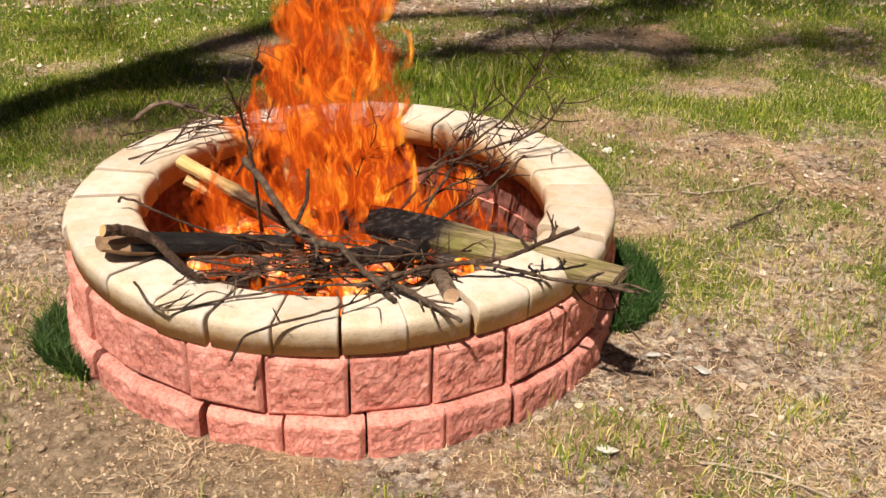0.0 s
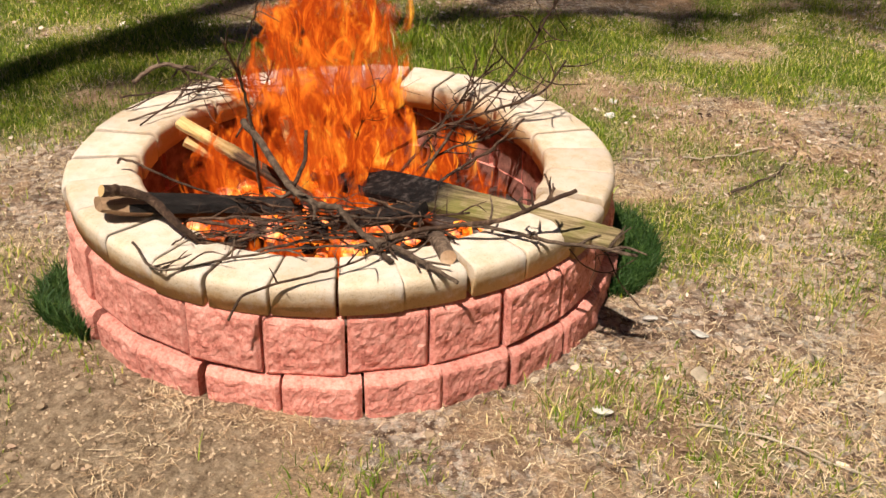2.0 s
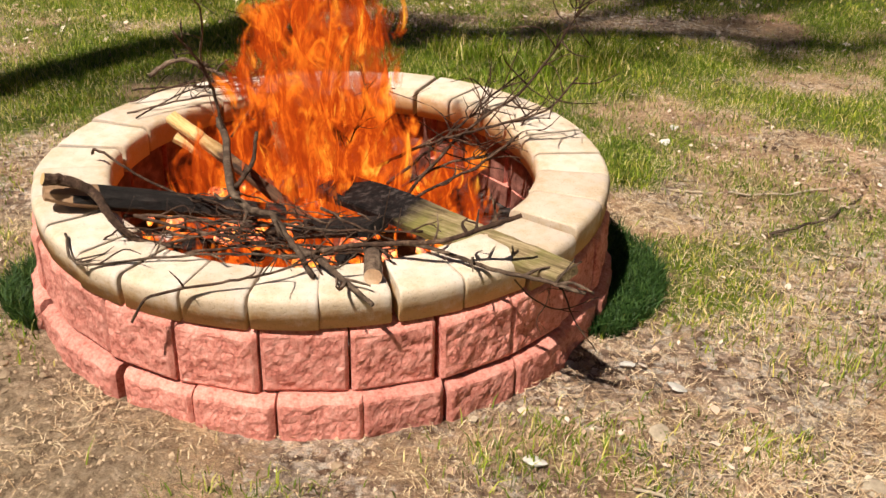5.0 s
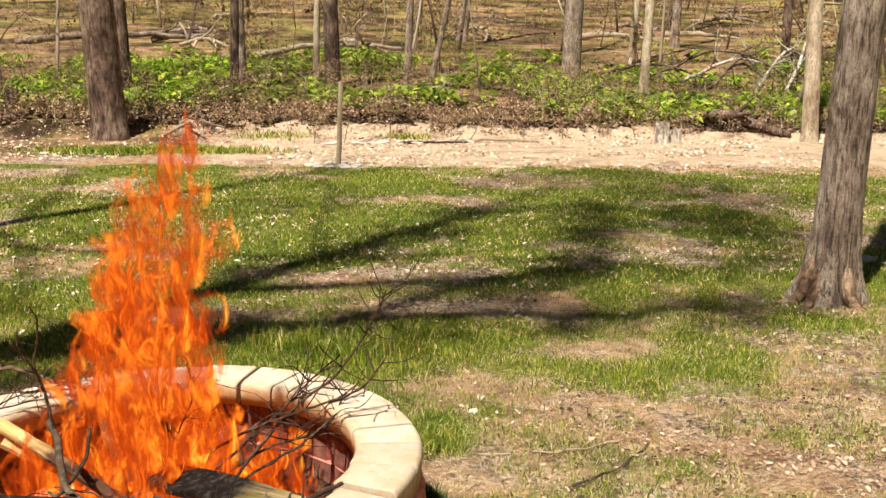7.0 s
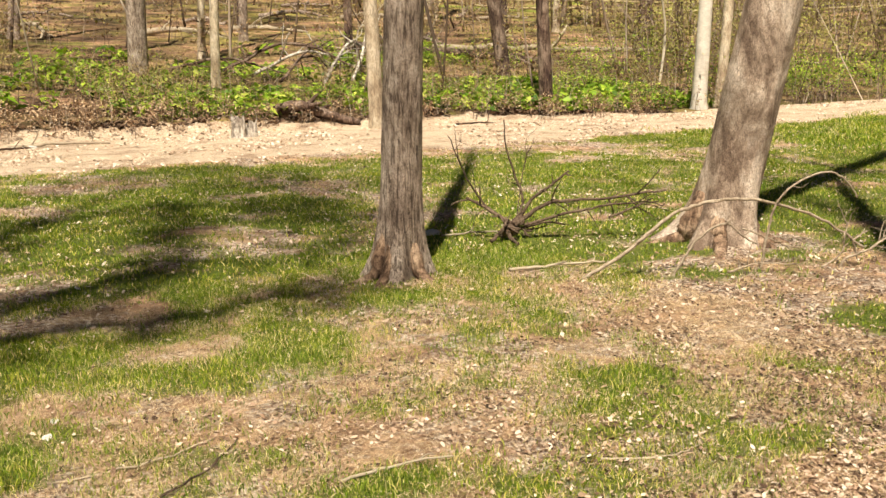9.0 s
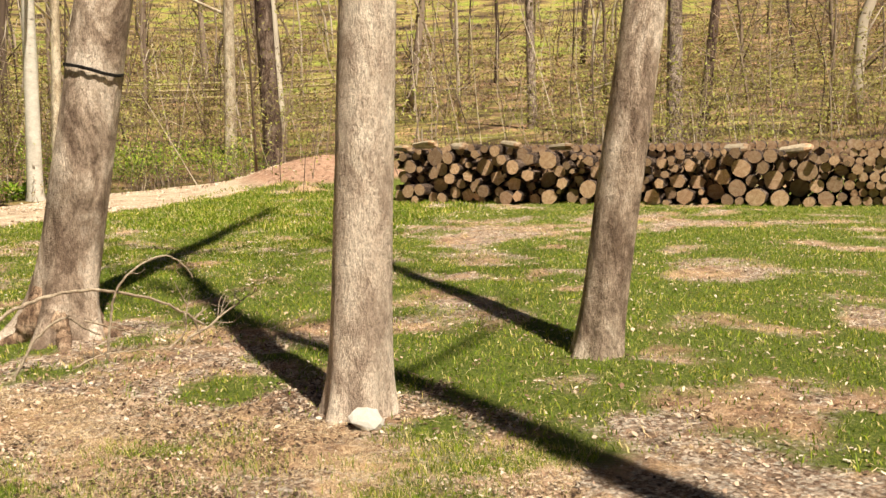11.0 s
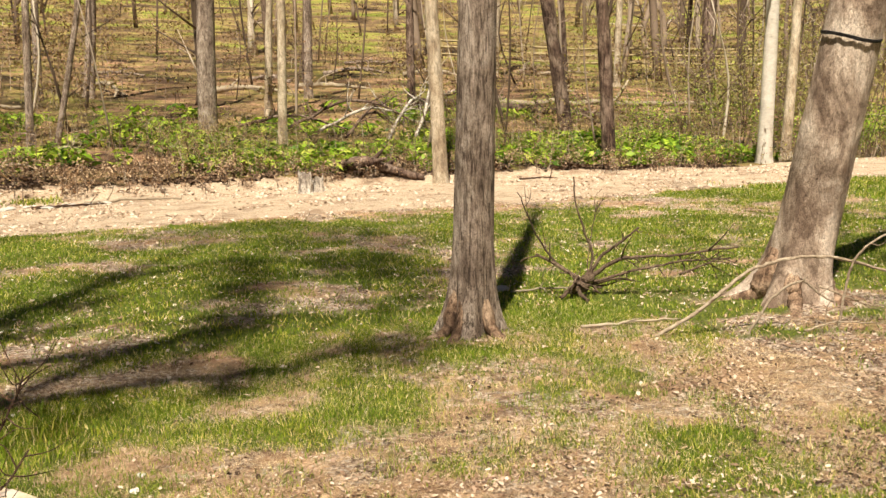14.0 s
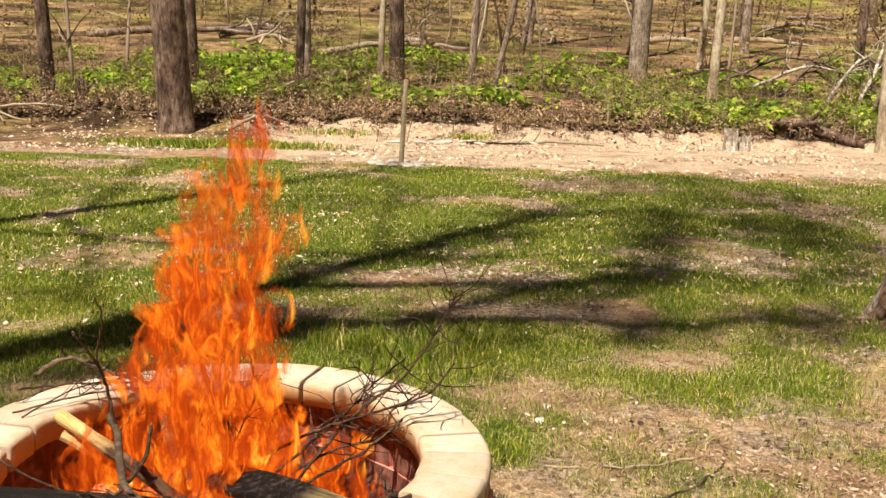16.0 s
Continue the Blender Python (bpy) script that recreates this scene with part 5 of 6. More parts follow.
brush("green_shrubs", "fresh green low shrubs at the edge of the woods", [(_spot.gauss(22.5, 1.6), _spot.gauss(15.0, 1.2), 0.5) for _ in range(14)] + [(_spot.uniform(12, 30), _spot.uniform(15.5, 24), 0.4) for _ in range(14)], 6, 0.9, 0.20, 6, 0.05, PLANT, 67)
brush("spring_brush", "yellow-green budding shrubs behind the firewood stack", [(_spot.uniform(19.5, 42), _spot.uniform(-14, 9), 0.9) for _ in range(110)] + [(_spot.uniform(20, 36), _spot.uniform(12.5, 26), 1.0) for _ in range(60)], 3, 2.2, 0.55, 9, 0.060, SPRING, 63)
brush("tall_thicket", "hazy thicket of budding saplings behind the firewood and the mound", [(_spot.uniform(24, 60), _spot.uniform(-26, 12), 1.6) for _ in range(64)] + [(_spot.uniform(26, 52), _spot.uniform(15, 34), 1.6) for _ in range(40)], 4, 5.5, 1.0, 6, 0.075, SPRING, 69)
brush("roadside_brush", "dry grass stems and brush beside the strip", [(15 + i * 0.55 + _spot.gauss(0, 0.3), 14.2 + _spot.gauss(0, 0.5), 0.3) for i in range(20)], 9, 0.6, 0.05, 1, 0.04, OLIVE, 64)


def far_woods():
    rng = random.Random(71)
    pieces = []
    for _ in range(260):
        if rng.random() < 0.6:
            x, y = rng.uniform(-30, 70), rng.uniform(27, 105)
        else:
            x, y = rng.uniform(31, 110), rng.uniform(-25, 60)
        z = ground_at(x, y)
        r = rng.choice((0.04, 0.06, 0.08, 0.1, 0.14, 0.2))
        h = rng.uniform(7, 15)
        a = Vector((x, y, z - 0.2))
        b = a + Vector((rng.gauss(0, 0.09) * h, rng.gauss(0, 0.09) * h, h))
        m = (a + b) / 2 + Vector((rng.gauss(0, 0.35), rng.gauss(0, 0.35), 0))
        pieces.append(tube(spline([a, a * 0.7 + b * 0.3 + Vector((rng.gauss(0, 0.12), rng.gauss(0, 0.12), 0)), m, b], 2), [r * 1.25, r, r * 0.95, r * 0.85, r * 0.7, r * 0.55, r * 0.3], 7, 0.06, rng))
        for _ in range(7):
            s = a + (b - a) * rng.uniform(0.08, 0.6)
            e = s + Vector((rng.gauss(0, 1.2), rng.gauss(0, 1.2), rng.uniform(0.3, 2.0)))
            pieces.append(tube([s, (s + e) / 2 + Vector((rng.gauss(0, 0.15), rng.gauss(0, 0.15), rng.gauss(0, 0.1))), e], [r * 0.3, r * 0.2, r * 0.06], 4))
    for _ in range(70):
        x, y = rng.uniform(-8, 36), rng.uniform(16, 38)
        if rng.random() < 0.35:
            x, y = rng.uniform(20, 45), rng.uniform(-12, 12)
        r, h = rng.uniform(0.02, 0.055), rng.uniform(3, 7)
        a = Vector((x, y, ground_at(x, y) - 0.1))
        b = a + Vector((rng.gauss(0, 0.12) * h, rng.gauss(0, 0.12) * h, h))
        m = (a + b) / 2 + Vector((rng.gauss(0, 0.25), rng.gauss(0, 0.25), 0))
        pieces.append(tube(spline([a, m, b], 3), [r * (1 - 0.11 * j) for j in range(7)], 5, 0.05, rng))
        for _ in range(5):
            s = a + (b - a) * rng.uniform(0.2, 0.9)
            e = s + Vector((rng.gauss(0, 0.5), rng.gauss(0, 0.5), rng.uniform(0.2, 0.9)))
            pieces.append(tube([s, (s + e) / 2 + Vector((rng.gauss(0, 0.08), rng.gauss(0, 0.08), 0)), e], [r * 0.4, r * 0.3, r * 0.1], 3))
    thing("far_woods", "bare grey tree trunks on the far wooded hillside", "woods", kind="stuff", me=mesh("far_woods", *joined(pieces), TWIG, smooth=True))


far_woods()


def fallen(label, points, r0, r1, mat, seed, twigs=3, reach=0.5, name="fallen_log"):
    rng = random.Random(seed)
    pts = [(x, y, ground_at(x, y) + z) for x, y, z in points]
    limb(label, pts, r0, r1, twigs, reach, mat, rng, None, 0.05, name, "fallen wood in the woods")


fallen("pale broken stick lying along the leaf-strewn strip", [(2.6, 14.05, 0.03), (3.3, 13.95, 0.04), (4.1, 13.8, 0.02)], 0.028, 0.016, DEADWOOD, 1, 3, 0.25)
fallen("dark wet stick on the leaf-strewn strip", [(1.8, 13.75, 0.02), (2.2, 13.7, 0.03), (2.9, 13.8, 0.02)], 0.028, 0.012, BRANCH_DARK, 7, 3, 0.25)
fallen("dark dead stick on the leaf-strewn strip", [(10.4, 13.4, 0.02), (10.8, 13.3, 0.03), (11.2, 13.35, 0.02)], 0.018, 0.010, BRANCH_DARK, 8, 3, 0.2)
fallen("rotten dark log with a hollow end beside a pale tree", [(7.5, 15.3, 0.16), (7.9, 14.95, 0.20), (8.3, 14.75, 0.10), (8.85, 14.35, 0.05)], 0.13, 0.07, BARK_DARK, 2, 7, 0.35)
fallen("long fallen trunk on the wooded hill", [(-9, 30, 0.1), (-6, 31, 0.3), (-3, 31.9, 0.1)], 0.12, 0.07, BARK, 3, 5, 1.0)
fallen("long fallen trunk on the wooded hill", [(-1.5, 26.0, 0.1), (0.6, 27.4, 0.35), (3, 28.0, 0.2)], 0.10, 0.06, DEADWOOD, 4, 5, 1.0)
fallen("fallen trunk lying up the wooded hill", [(14.2, 25.5, 0.3), (17.0, 23.6, 0.3), (20.5, 22.2, 0.2)], 0.15, 0.09, BARK_DARK, 5, 5, 0.9)
fallen("fallen trunk lying up the wooded hill", [(17.5, 26.5, 0.2), (21.5, 25.2, 0.3), (25.5, 24.4, 0.2)], 0.12, 0.08, DEADWOOD, 6, 5, 0.9)
_rng = random.Random(66)
for i in range(18):
    x0, y0, a = _rng.uniform(-8, 34), _rng.uniform(23, 46), _rng.gauss(-0.25, 0.7)
    long = _rng.uniform(1.5, 4.5)
    x1, y1 = x0 + long * math.cos(a), y0 + long * math.sin(a)
    fallen("fallen trunk on the wooded hillside", [(x0, y0, 0.1), ((x0 + x1) / 2, (y0 + y1) / 2, _rng.uniform(0.15, 0.4)), (x1, y1, 0.1)], _rng.uniform(0.06, 0.14), 0.05, _rng.choice((DEADWOOD, BARK_DARK, BARK)), 300 + i, 5, 0.9)
for i, (x0, y0, x1, y1, h) in enumerate(((8.6, 21.5, 11.6, 19.6, 1.0), (8.9, 20.3, 11.9, 20.4, 0.8), (9.2, 19.2, 11.4, 21.4, 0.7), (10.0, 18.6, 12.6, 20.8, 1.1), (7.4, 22.0, 9.6, 20.0, 0.6), (11.0, 19.0, 13.8, 22.6, 1.5))):
    fallen("bleached limb of a fallen tree among green plants", [(x0, y0, 0.25), ((x0 + x1) / 2, (y0 + y1) / 2, h), (x1, y1, 0.35)], 0.045, 0.018, GREYWOOD if i % 2 else BARK_DARK, 20 + i, 9, 0.9, "fallen_limb")
for i, (x0, y0, x1, y1) in enumerate(((-6.9, 14.7, -4.9, 15.3), (-7.6, 15.3, -5.6, 14.6), (-2.2, 14.5, -1.2, 14.9), (-2.0, 15.1, -1.5, 14.3), (2.7, 18.6, 3.4, 19.2), (2.6, 19.2, 3.3, 18.7), (1.2, 17.0, 2.4, 17.2), (-1.9, 20.0, 0.2, 21.2))):
    fallen("bare fallen branch among the leaf litter", [(x0, y0, 0.05), ((x0 + x1) / 2, (y0 + y1) / 2, 0.25), (x1, y1, 0.08)], 0.035, 0.015, DEADWOOD, 40 + i, 6, 0.4, "fallen_branch")


def stump(label, x, y, r, h, mat, seed):
    rng = random.Random(seed)
    z = ground_at(x, y)
    n = 14
    verts, faces = [], []
    for j, t in enumerate((0, 0.15, 0.5, 1.0)):
        for i in range(n):
            a = 2 * math.pi * i / n
            k = r * (1.5 - 0.5 * min(1, t * 4)) * rng.uniform(0.85, 1.1)
            top = h * t * (rng.uniform(0.55, 1.1) if j == 3 else 1)
            verts.append((k * math.cos(a), k * math.sin(a), -0.05 + top))
    for j in range(3):
        for i in range(n):
            a, b = j * n + i, j * n + (i + 1) % n
            faces.append((a, b, b + n, a + n))
    verts.append((0, 0, h * 0.35))
    faces += [(3 * n + i, 3 * n + (i + 1) % n, 4 * n) for i in range(n)]
    thing("stump", label, "stump", (x, y, z), me=mesh("stump", verts, faces, mat))


stump("broken whitish stump at the edge of the strip", 6.20, 13.65, 0.12, 0.46, GREYWOOD, 1)
stump("low broken whitish stump at the edge of the strip", 6.45, 13.70, 0.11, 0.34, GREYWOOD, 5)
_rng = random.Random(91)
for i in range(9):
    x, y = 0.7 + i * 0.27 + _rng.uniform(-0.1, 0.1), 13.85 + _rng.uniform(-0.22, 0.18)
    thing("flat_stone", "flat whitish stone lying among pale leaves on the strip", "stone", (x, y, ground_at(x, y) + 0.012, _rng.uniform(-6, 6), _rng.uniform(-6, 6), i * 70), group="flat stones on the strip", me=lump("flat_stone", _rng.uniform(0.07, 0.17), STONE, _rng, 0.22))
stump("weathered stump among dry brush", -5.25, 16.7, 0.12, 0.62, BARK_DARK, 2)


# ---- post, rails, stones ----
_px, _py = 0.66, 10.14
_post = thing("wooden_post", "thin grey wooden post standing in a ring of stones", "post", (_px, _py, ground_at(_px, _py)))
part("shaft", mesh("shaft", *tube([Vector((0.012 * i, 0, -0.08 + 0.29 * i)) for i in range(5)], [0.034, 0.033, 0.032, 0.031, 0.030], 8, 0.05, random.Random(4)), DEADWOOD), _post)
_rng = random.Random(9)
for i in range(11):
    a = i * 0.571
    x, y = _px - 0.06 + 0.30 * math.cos(a), _py + 0.02 + 0.22 * math.sin(a)
    thing("stone", "pale flat stone laid round the post", "stone", (x, y, ground_at(x, y) + 0.015, 0, 0, i * 50), group="stones round the post", me=lump("stone", _rng.uniform(0.05, 0.09), STONE, _rng, 0.45))
thing("stone", "white angular stone at the foot of a tree", "stone", (4.60, -0.60, ground_at(4.60, -0.60) + 0.035, 10, -12, 30), me=lump("stone", 0.082, STONE, _rng, 0.42))
thing("stone", "small white stone in the grass", "stone", (4.27, 3.80, ground_at(4.27, 3.80) + 0.015, 0, 0, -25), me=lump("stone", 0.075, STONE, _rng, 0.35))
for i in range(13):
    x, y = 26.5 + i * 1.9, 47.6 - i * 1.75
    fence = thing("rail_fence", "split-rail fence section across the far hillside", "fence", (x, y, 0), group="far rail fence")
    z1, z2 = ground_at(x, y), ground_at(x + 1.9, y - 1.75)
    part("post", mesh("post", *tube([Vector((0, 0, z1 - 0.2)), Vector((0, 0, z1 + 1.35))], [0.09, 0.08], 6), RAIL), fence)
    for h in (0.5, 0.9, 1.25):
        part("rail", mesh("rail", *tube([Vector((0, 0, z1 + h)), Vector((1.9, -1.75, z2 + h))], [0.07, 0.06], 5), RAIL), fence)


# ---- firewood stack ----
def stack_firewood():
    rng = random.Random(33)
    placed = []
    y_lo, y_hi = -2.6, 5.2
    protos = []
    for k in range(9):
        r = 1.0
        sides, rough = ((16, 0.05), (14, 0.09), (5, 0.22), (6, 0.2))[k % 4]
        v, f = tube([Vector((i / 4, 0, 0)) for i in range(5)], [1.0, 1.02, 1.0, 0.98, 1.0], sides, 0.0, rng, (lambda shape: lambda i, a: shape[round(a * len(shape) / 6.2832) % len(shape)])([1 + rough * rng.uniform(-1.4, 0.6) for _ in range(sides)]))
        protos.append(mesh("firewood_log", v, f, [BARK_DARK, CUT], slots=[0] * (len(f) - 2) + [1, 1]))
    tops = lambda y: 0.98 - 0.10 * math.sin(y * 1.3) - (0.12 if y < 0.8 else 0)
    fails = 0
    while len(placed) < 295 and fails < 60:
        r = rng.choice((0.05, 0.06, 0.07, 0.08, 0.09, 0.10, 0.11, 0.125, 0.14, 0.155))
        best = None
        for _ in range(40):
            y = rng.uniform(y_lo + r, y_hi - r)
            z = r
            for py, pz, pr in placed:
                d = abs(py - y)
                if d < pr + r:
                    z = max(z, pz + math.sqrt((pr + r) ** 2 - d * d))
            if z + r < tops(y) and (best is None or z < best[1]):
                best = (y, z)
        if best is None:
            fails += 1
            continue
        placed.append((best[0], best[1], r))
    for y, z, r in placed:
        x = 17.05 + rng.uniform(-0.22, 0.22) + 0.02 * y
        long = rng.uniform(0.42, 0.55)
        ob = thing("firewood_log", "round firewood log with dark bark and tan sawn end", "log", Matrix.Translation((x, y, z + ground_at(x, y) - 0.02)) @ pose(0, 0, 0, rng.uniform(0, 360), rng.uniform(-2, 2), rng.uniform(-5, 5)) @ Matrix.Diagonal((long, r * 0.99, r * 0.99 * rng.uniform(0.88, 1.0), 1)), group="stacked firewood", me=rng.choice(protos))
    # the row behind, and the far end of the stack
    pieces = []
    for row, (lo, hi) in ((17.55, (-7.5, 5.0)), (17.0, (-7.5, -2.62))):
        for j in range(8):
            y = lo + rng.uniform(0, 0.1)
            while y < hi:
                r = rng.uniform(0.055, 0.085)
                a = Vector((row + rng.uniform(-0.08, 0.08), y + r, 0.07 + j * 0.122))
                pieces.append(tube([a, a + Vector((0.45, rng.uniform(-0.02, 0.02), 0))], [r, r], 9, 0.06, rng))
                y += 2 * r + 0.01
    v, f = joined(pieces)
    per = len(pieces[0][1])
    thing("stacked_firewood", "further rows of stacked round firewood with tan ends", "firewood", kind="stuff", me=mesh("stacked_firewood", v, f, [BARK_DARK, CUT], slots=[1 if i % per >= per - 2 else 0 for i in range(len(f))]))
    for y, z, w in ((4.55, 1.06, 0.5), (3.9, 1.0, 0.35), (2.9, 1.0, 0.4), (2.0, 0.98, 0.45), (-0.9, 0.9, 0.4), (-1.8, 0.9, 0.5), (5.0, 0.98, 0.35)):
        ob = thing("bark_slab", "pale split slab lying on top of the firewood stack", "log", aimed((17.1, y - w / 2, z), (17.25, y + w / 2, z + rng.uniform(-0.05, 0.08)), rng.uniform(-30, 30)), group="slabs on the firewood", me=half_log("bark_slab", w, 0.13, rng, [CUT, DEADWOOD]))


stack_firewood()
for i, (x, y) in enumerate(((17.9, 4.9), (17.8, 1.4))):
    thing("stake", "thin upright stake behind the firewood stack", "stake", (x, y, ground_at(x, y)), me=mesh("stake", *tube([Vector((0, 0, -0.1)), Vector((0.02, 0.03, 1.35))], [0.02, 0.016], 6), DEADWOOD))


# ---- fallen branches on the lawn ----
def brushwood(name, label, lines, mat, seed, category="branch"):
    rng = random.Random(seed)
    base = thing(name, label, category)
    for pts, r0, r1, twigs, reach in lines:
        q = [(x, y, ground_at(x, y) + z) for x, y, z in pts]
        limb("", q, r0 * 0.95, r1 * 0.9, twigs, reach, mat, rng, base, 0.07)
    return base


_dark = brushwood("fallen_branch", "dark crooked branch with upright forks lying on the lawn", (
    ([(4.66, 3.26, 0.05), (4.63, 3.27, 0.12), (4.49, 3.37, 0.24), (4.37, 3.46, 0.31)], 0.024, 0.010, 4, 0.16),
    ([(4.63, 3.27, 0.08), (4.71, 3.22, 0.27), (4.66, 3.26, 0.49), (4.61, 3.29, 0.70), (4.60, 3.30, 0.88)], 0.012, 0.005, 3, 0.14),
    ([(4.66, 3.26, 0.09), (4.76, 3.18, 0.29), (4.87, 3.11, 0.39), (4.98, 3.03, 0.51)], 0.015, 0.008, 3, 0.12),
    ([(4.66, 3.26, 0.11), (4.83, 3.13, 0.25), (4.93, 3.06, 0.29), (5.21, 2.87, 0.30), (5.55, 2.63, 0.36)], 0.019, 0.008, 8, 0.26),
    ([(4.70, 3.22, 0.10), (5.04, 2.99, 0.22), (5.27, 2.82, 0.26), (5.51, 2.65, 0.28)], 0.012, 0.005, 14, 0.22),
    ([(5.20, 2.85, 0.16), (5.32, 2.76, 0.22), (5.47, 2.68, 0.30)], 0.010, 0.005, 8, 0.16),
    ([(4.62, 3.28, 0.12), (4.46, 3.40, 0.30), (4.34, 3.47, 0.54), (4.27, 3.53, 0.77)], 0.010, 0.004, 6, 0.20),
    ([(4.66, 3.24, 0.10), (4.80, 3.40, 0.24), (4.92, 3.50, 0.50), (4.98, 3.52, 0.66)], 0.006, 0.003, 8, 0.22),
    ([(4.60, 3.24, 0.05), (4.58, 3.18, 0.02), (4.55, 3.05, 0.02)], 0.020, 0.012, 2, 0.10),
    ([(4.42, 3.20, 0.03), (4.60, 3.24, 0.10), (4.78, 3.20, 0.05)], 0.016, 0.010, 8, 0.18),
    ([(4.70, 3.28, 0.06), (4.85, 3.15, 0.12), (5.00, 3.12, 0.10)], 0.012, 0.006, 8, 0.16),
), BRANCH, 81)
for i, (x, y, z, r) in enumerate(((4.62, 3.26, 0.08, 0.06), (4.67, 3.22, 0.13, 0.045), (4.58, 3.29, 0.05, 0.04))):
    part("burl", lump("burl", r, BRANCH, random.Random(60 + i), 0.9), _dark, "knotty root burl", Matrix.Translation((x, y, ground_at(x, y) + z)))
brushwood("fallen_branch", "pale arching branch lying on the lawn before a leaning tree", (
    ([(4.21, 1.93, 0.0), (4.45, 1.84, 0.14), (4.73, 1.73, 0.36), (4.94, 1.65, 0.44), (5.18, 1.56, 0.45), (5.49, 1.45, 0.38), (5.75, 1.34, 0.26), (5.94, 1.27, 0.12)], 0.013, 0.009, 4, 0.14),
    ([(4.75, 1.73, -0.03), (4.80, 1.71, 0.05), (4.91, 1.67, 0.22), (5.07, 1.61, 0.31), (5.18, 1.56, 0.22), (5.27, 1.53, 0.17)], 0.010, 0.006, 4, 0.14),
    ([(5.30, 1.52, -0.01), (5.34, 1.50, 0.28), (5.39, 1.48, 0.44), (5.52, 1.43, 0.55), (5.71, 1.36, 0.60), (5.84, 1.31, 0.51), (5.88, 1.29, 0.44)], 0.009, 0.005, 2, 0.10),
    ([(5.79, 1.33, -0.03), (5.83, 1.31, 0.05), (5.98, 1.26, 0.10), (6.06, 1.23, 0.15), (6.17, 1.18, 0.21), (6.29, 1.14, 0.28)], 0.011, 0.005, 9, 0.20),
    ([(5.60, 1.30, 0.02), (5.75, 1.28, 0.10), (5.80, 1.30, 0.22), (5.84, 1.30, 0.30)], 0.007, 0.004, 6, 0.16),
    ([(5.22, 1.60, 0.26), (5.36, 1.52, 0.20), (5.50, 1.48, 0.14), (5.62, 1.45, 0.12)], 0.007, 0.004, 5, 0.14),
    ([(5.00, 1.50, 0.03), (5.20, 1.45, 0.06), (5.45, 1.36, 0.05)], 0.007, 0.004, 8, 0.18),
), FALLEN, 82)
brushwood("fallen_branch", "pale thin stick lying in the shade of a tree", (([(4.25, 3.62, 0.02), (4.45, 3.55, 0.03), (4.72, 3.46, 0.03)], 0.010, 0.006, 3, 0.10),), DEADWOOD, 84)
brushwood("fallen_branch", "small dry branch lying in the short grass", (([(4.0, 2.35, 0.015), (4.35, 2.3, 0.02), (4.7, 2.25, 0.015)], 0.012, 0.006, 3, 0.12),), DEADWOOD, 83)
for i, (pts, r) in enumerate((([(0.05, -1.05, 0.01), (0.07, -1.2, 0.012), (0.10, -1.45, 0.01)], 0.006), ([(1.25, 0.30, 0.01), (1.45, 0.42, 0.015), (1.62, 0.62, 0.01)], 0.005), ([(1.0, 0.62, 0.01), (1.3, 0.60, 0.012), (1.55, 0.66, 0.01)], 0.004),
                              ([(1.78, 0.10, 0.012), (2.0, 0.11, 0.015), (2.2, 0.08, 0.012)], 0.007), ([(0.75, -0.85, 0.01), (0.9, -0.9, 0.012), (1.05, -1.05, 0.01)], 0.004), ([(2.6, -0.2, 0.01), (2.8, -0.3, 0.012), (3.0, -0.28, 0.01)], 0.005))):
    brushwood("ground_twig", "dry twig lying in the thin grass", ((pts, r, r * 0.6, 2, 0.06),), BRANCH if i < 2 else DEADWOOD, 90 + i, "twig")
for i, (x, y, s) in enumerate(((0.83, -0.68, 0.028), (0.78, -0.42, 0.022), (0.88, -0.5, 0.022), (0.43, -0.66, 0.012), (1.05, 1.06, 0.02), (1.10, 1.2, 0.018), (1.22, -0.80, 0.022), (-0.9, -0.35, 0.02), (0.56, -0.78, 0.026))):
    thing("litter_chip", "pale bark chip or dead leaf on the thin grass", "bark chip", (x, y, ground_at(x, y) + s * 0.3, random.Random(i).uniform(-20, 20), 15, i * 47), group="chips on the ground", me=lump("litter_chip", s, STONE if i % 3 else DEADWOOD, random.Random(50 + i), 0.25))


# ---- grass, thatch and leaves ----
def blades(name, label, x, y, tall, wide, mat, seed, kind="grass", sway=0.45):
    g = np.random.default_rng(seed)
    n = len(x)
    z = height(x, y)
    a = g.uniform(0, 2 * np.pi, n)
    h = tall * g.uniform(0.4, 1.2, n)
    w = wide * g.uniform(0.7, 1.3, n)
    lean = g.normal(0, sway, (n, 2)) * h[:, None]
    base = np.c_[x, y, z - 0.004]
    side = np.c_[np.cos(a), np.sin(a), np.zeros(n)] * w[:, None] / 2
    mid = base + np.c_[lean * 0.35, h * 0.6]
    tip = base + np.c_[lean, h * g.uniform(0.75, 1.0, n) * (1 if sway < 0.6 else 0.55)]
    v = np.stack([base - side, base + side, mid + side * 0.8, mid - side * 0.8, tip], 1).reshape(-1, 3)
    k = np.arange(n)[:, None] * 5
    t = np.concatenate([k + [0, 1, 2], k + [0, 2, 3], k + [3, 2, 4]])
    thing(name, label, kind, kind="stuff", me=triangles(name, v, t, mat))


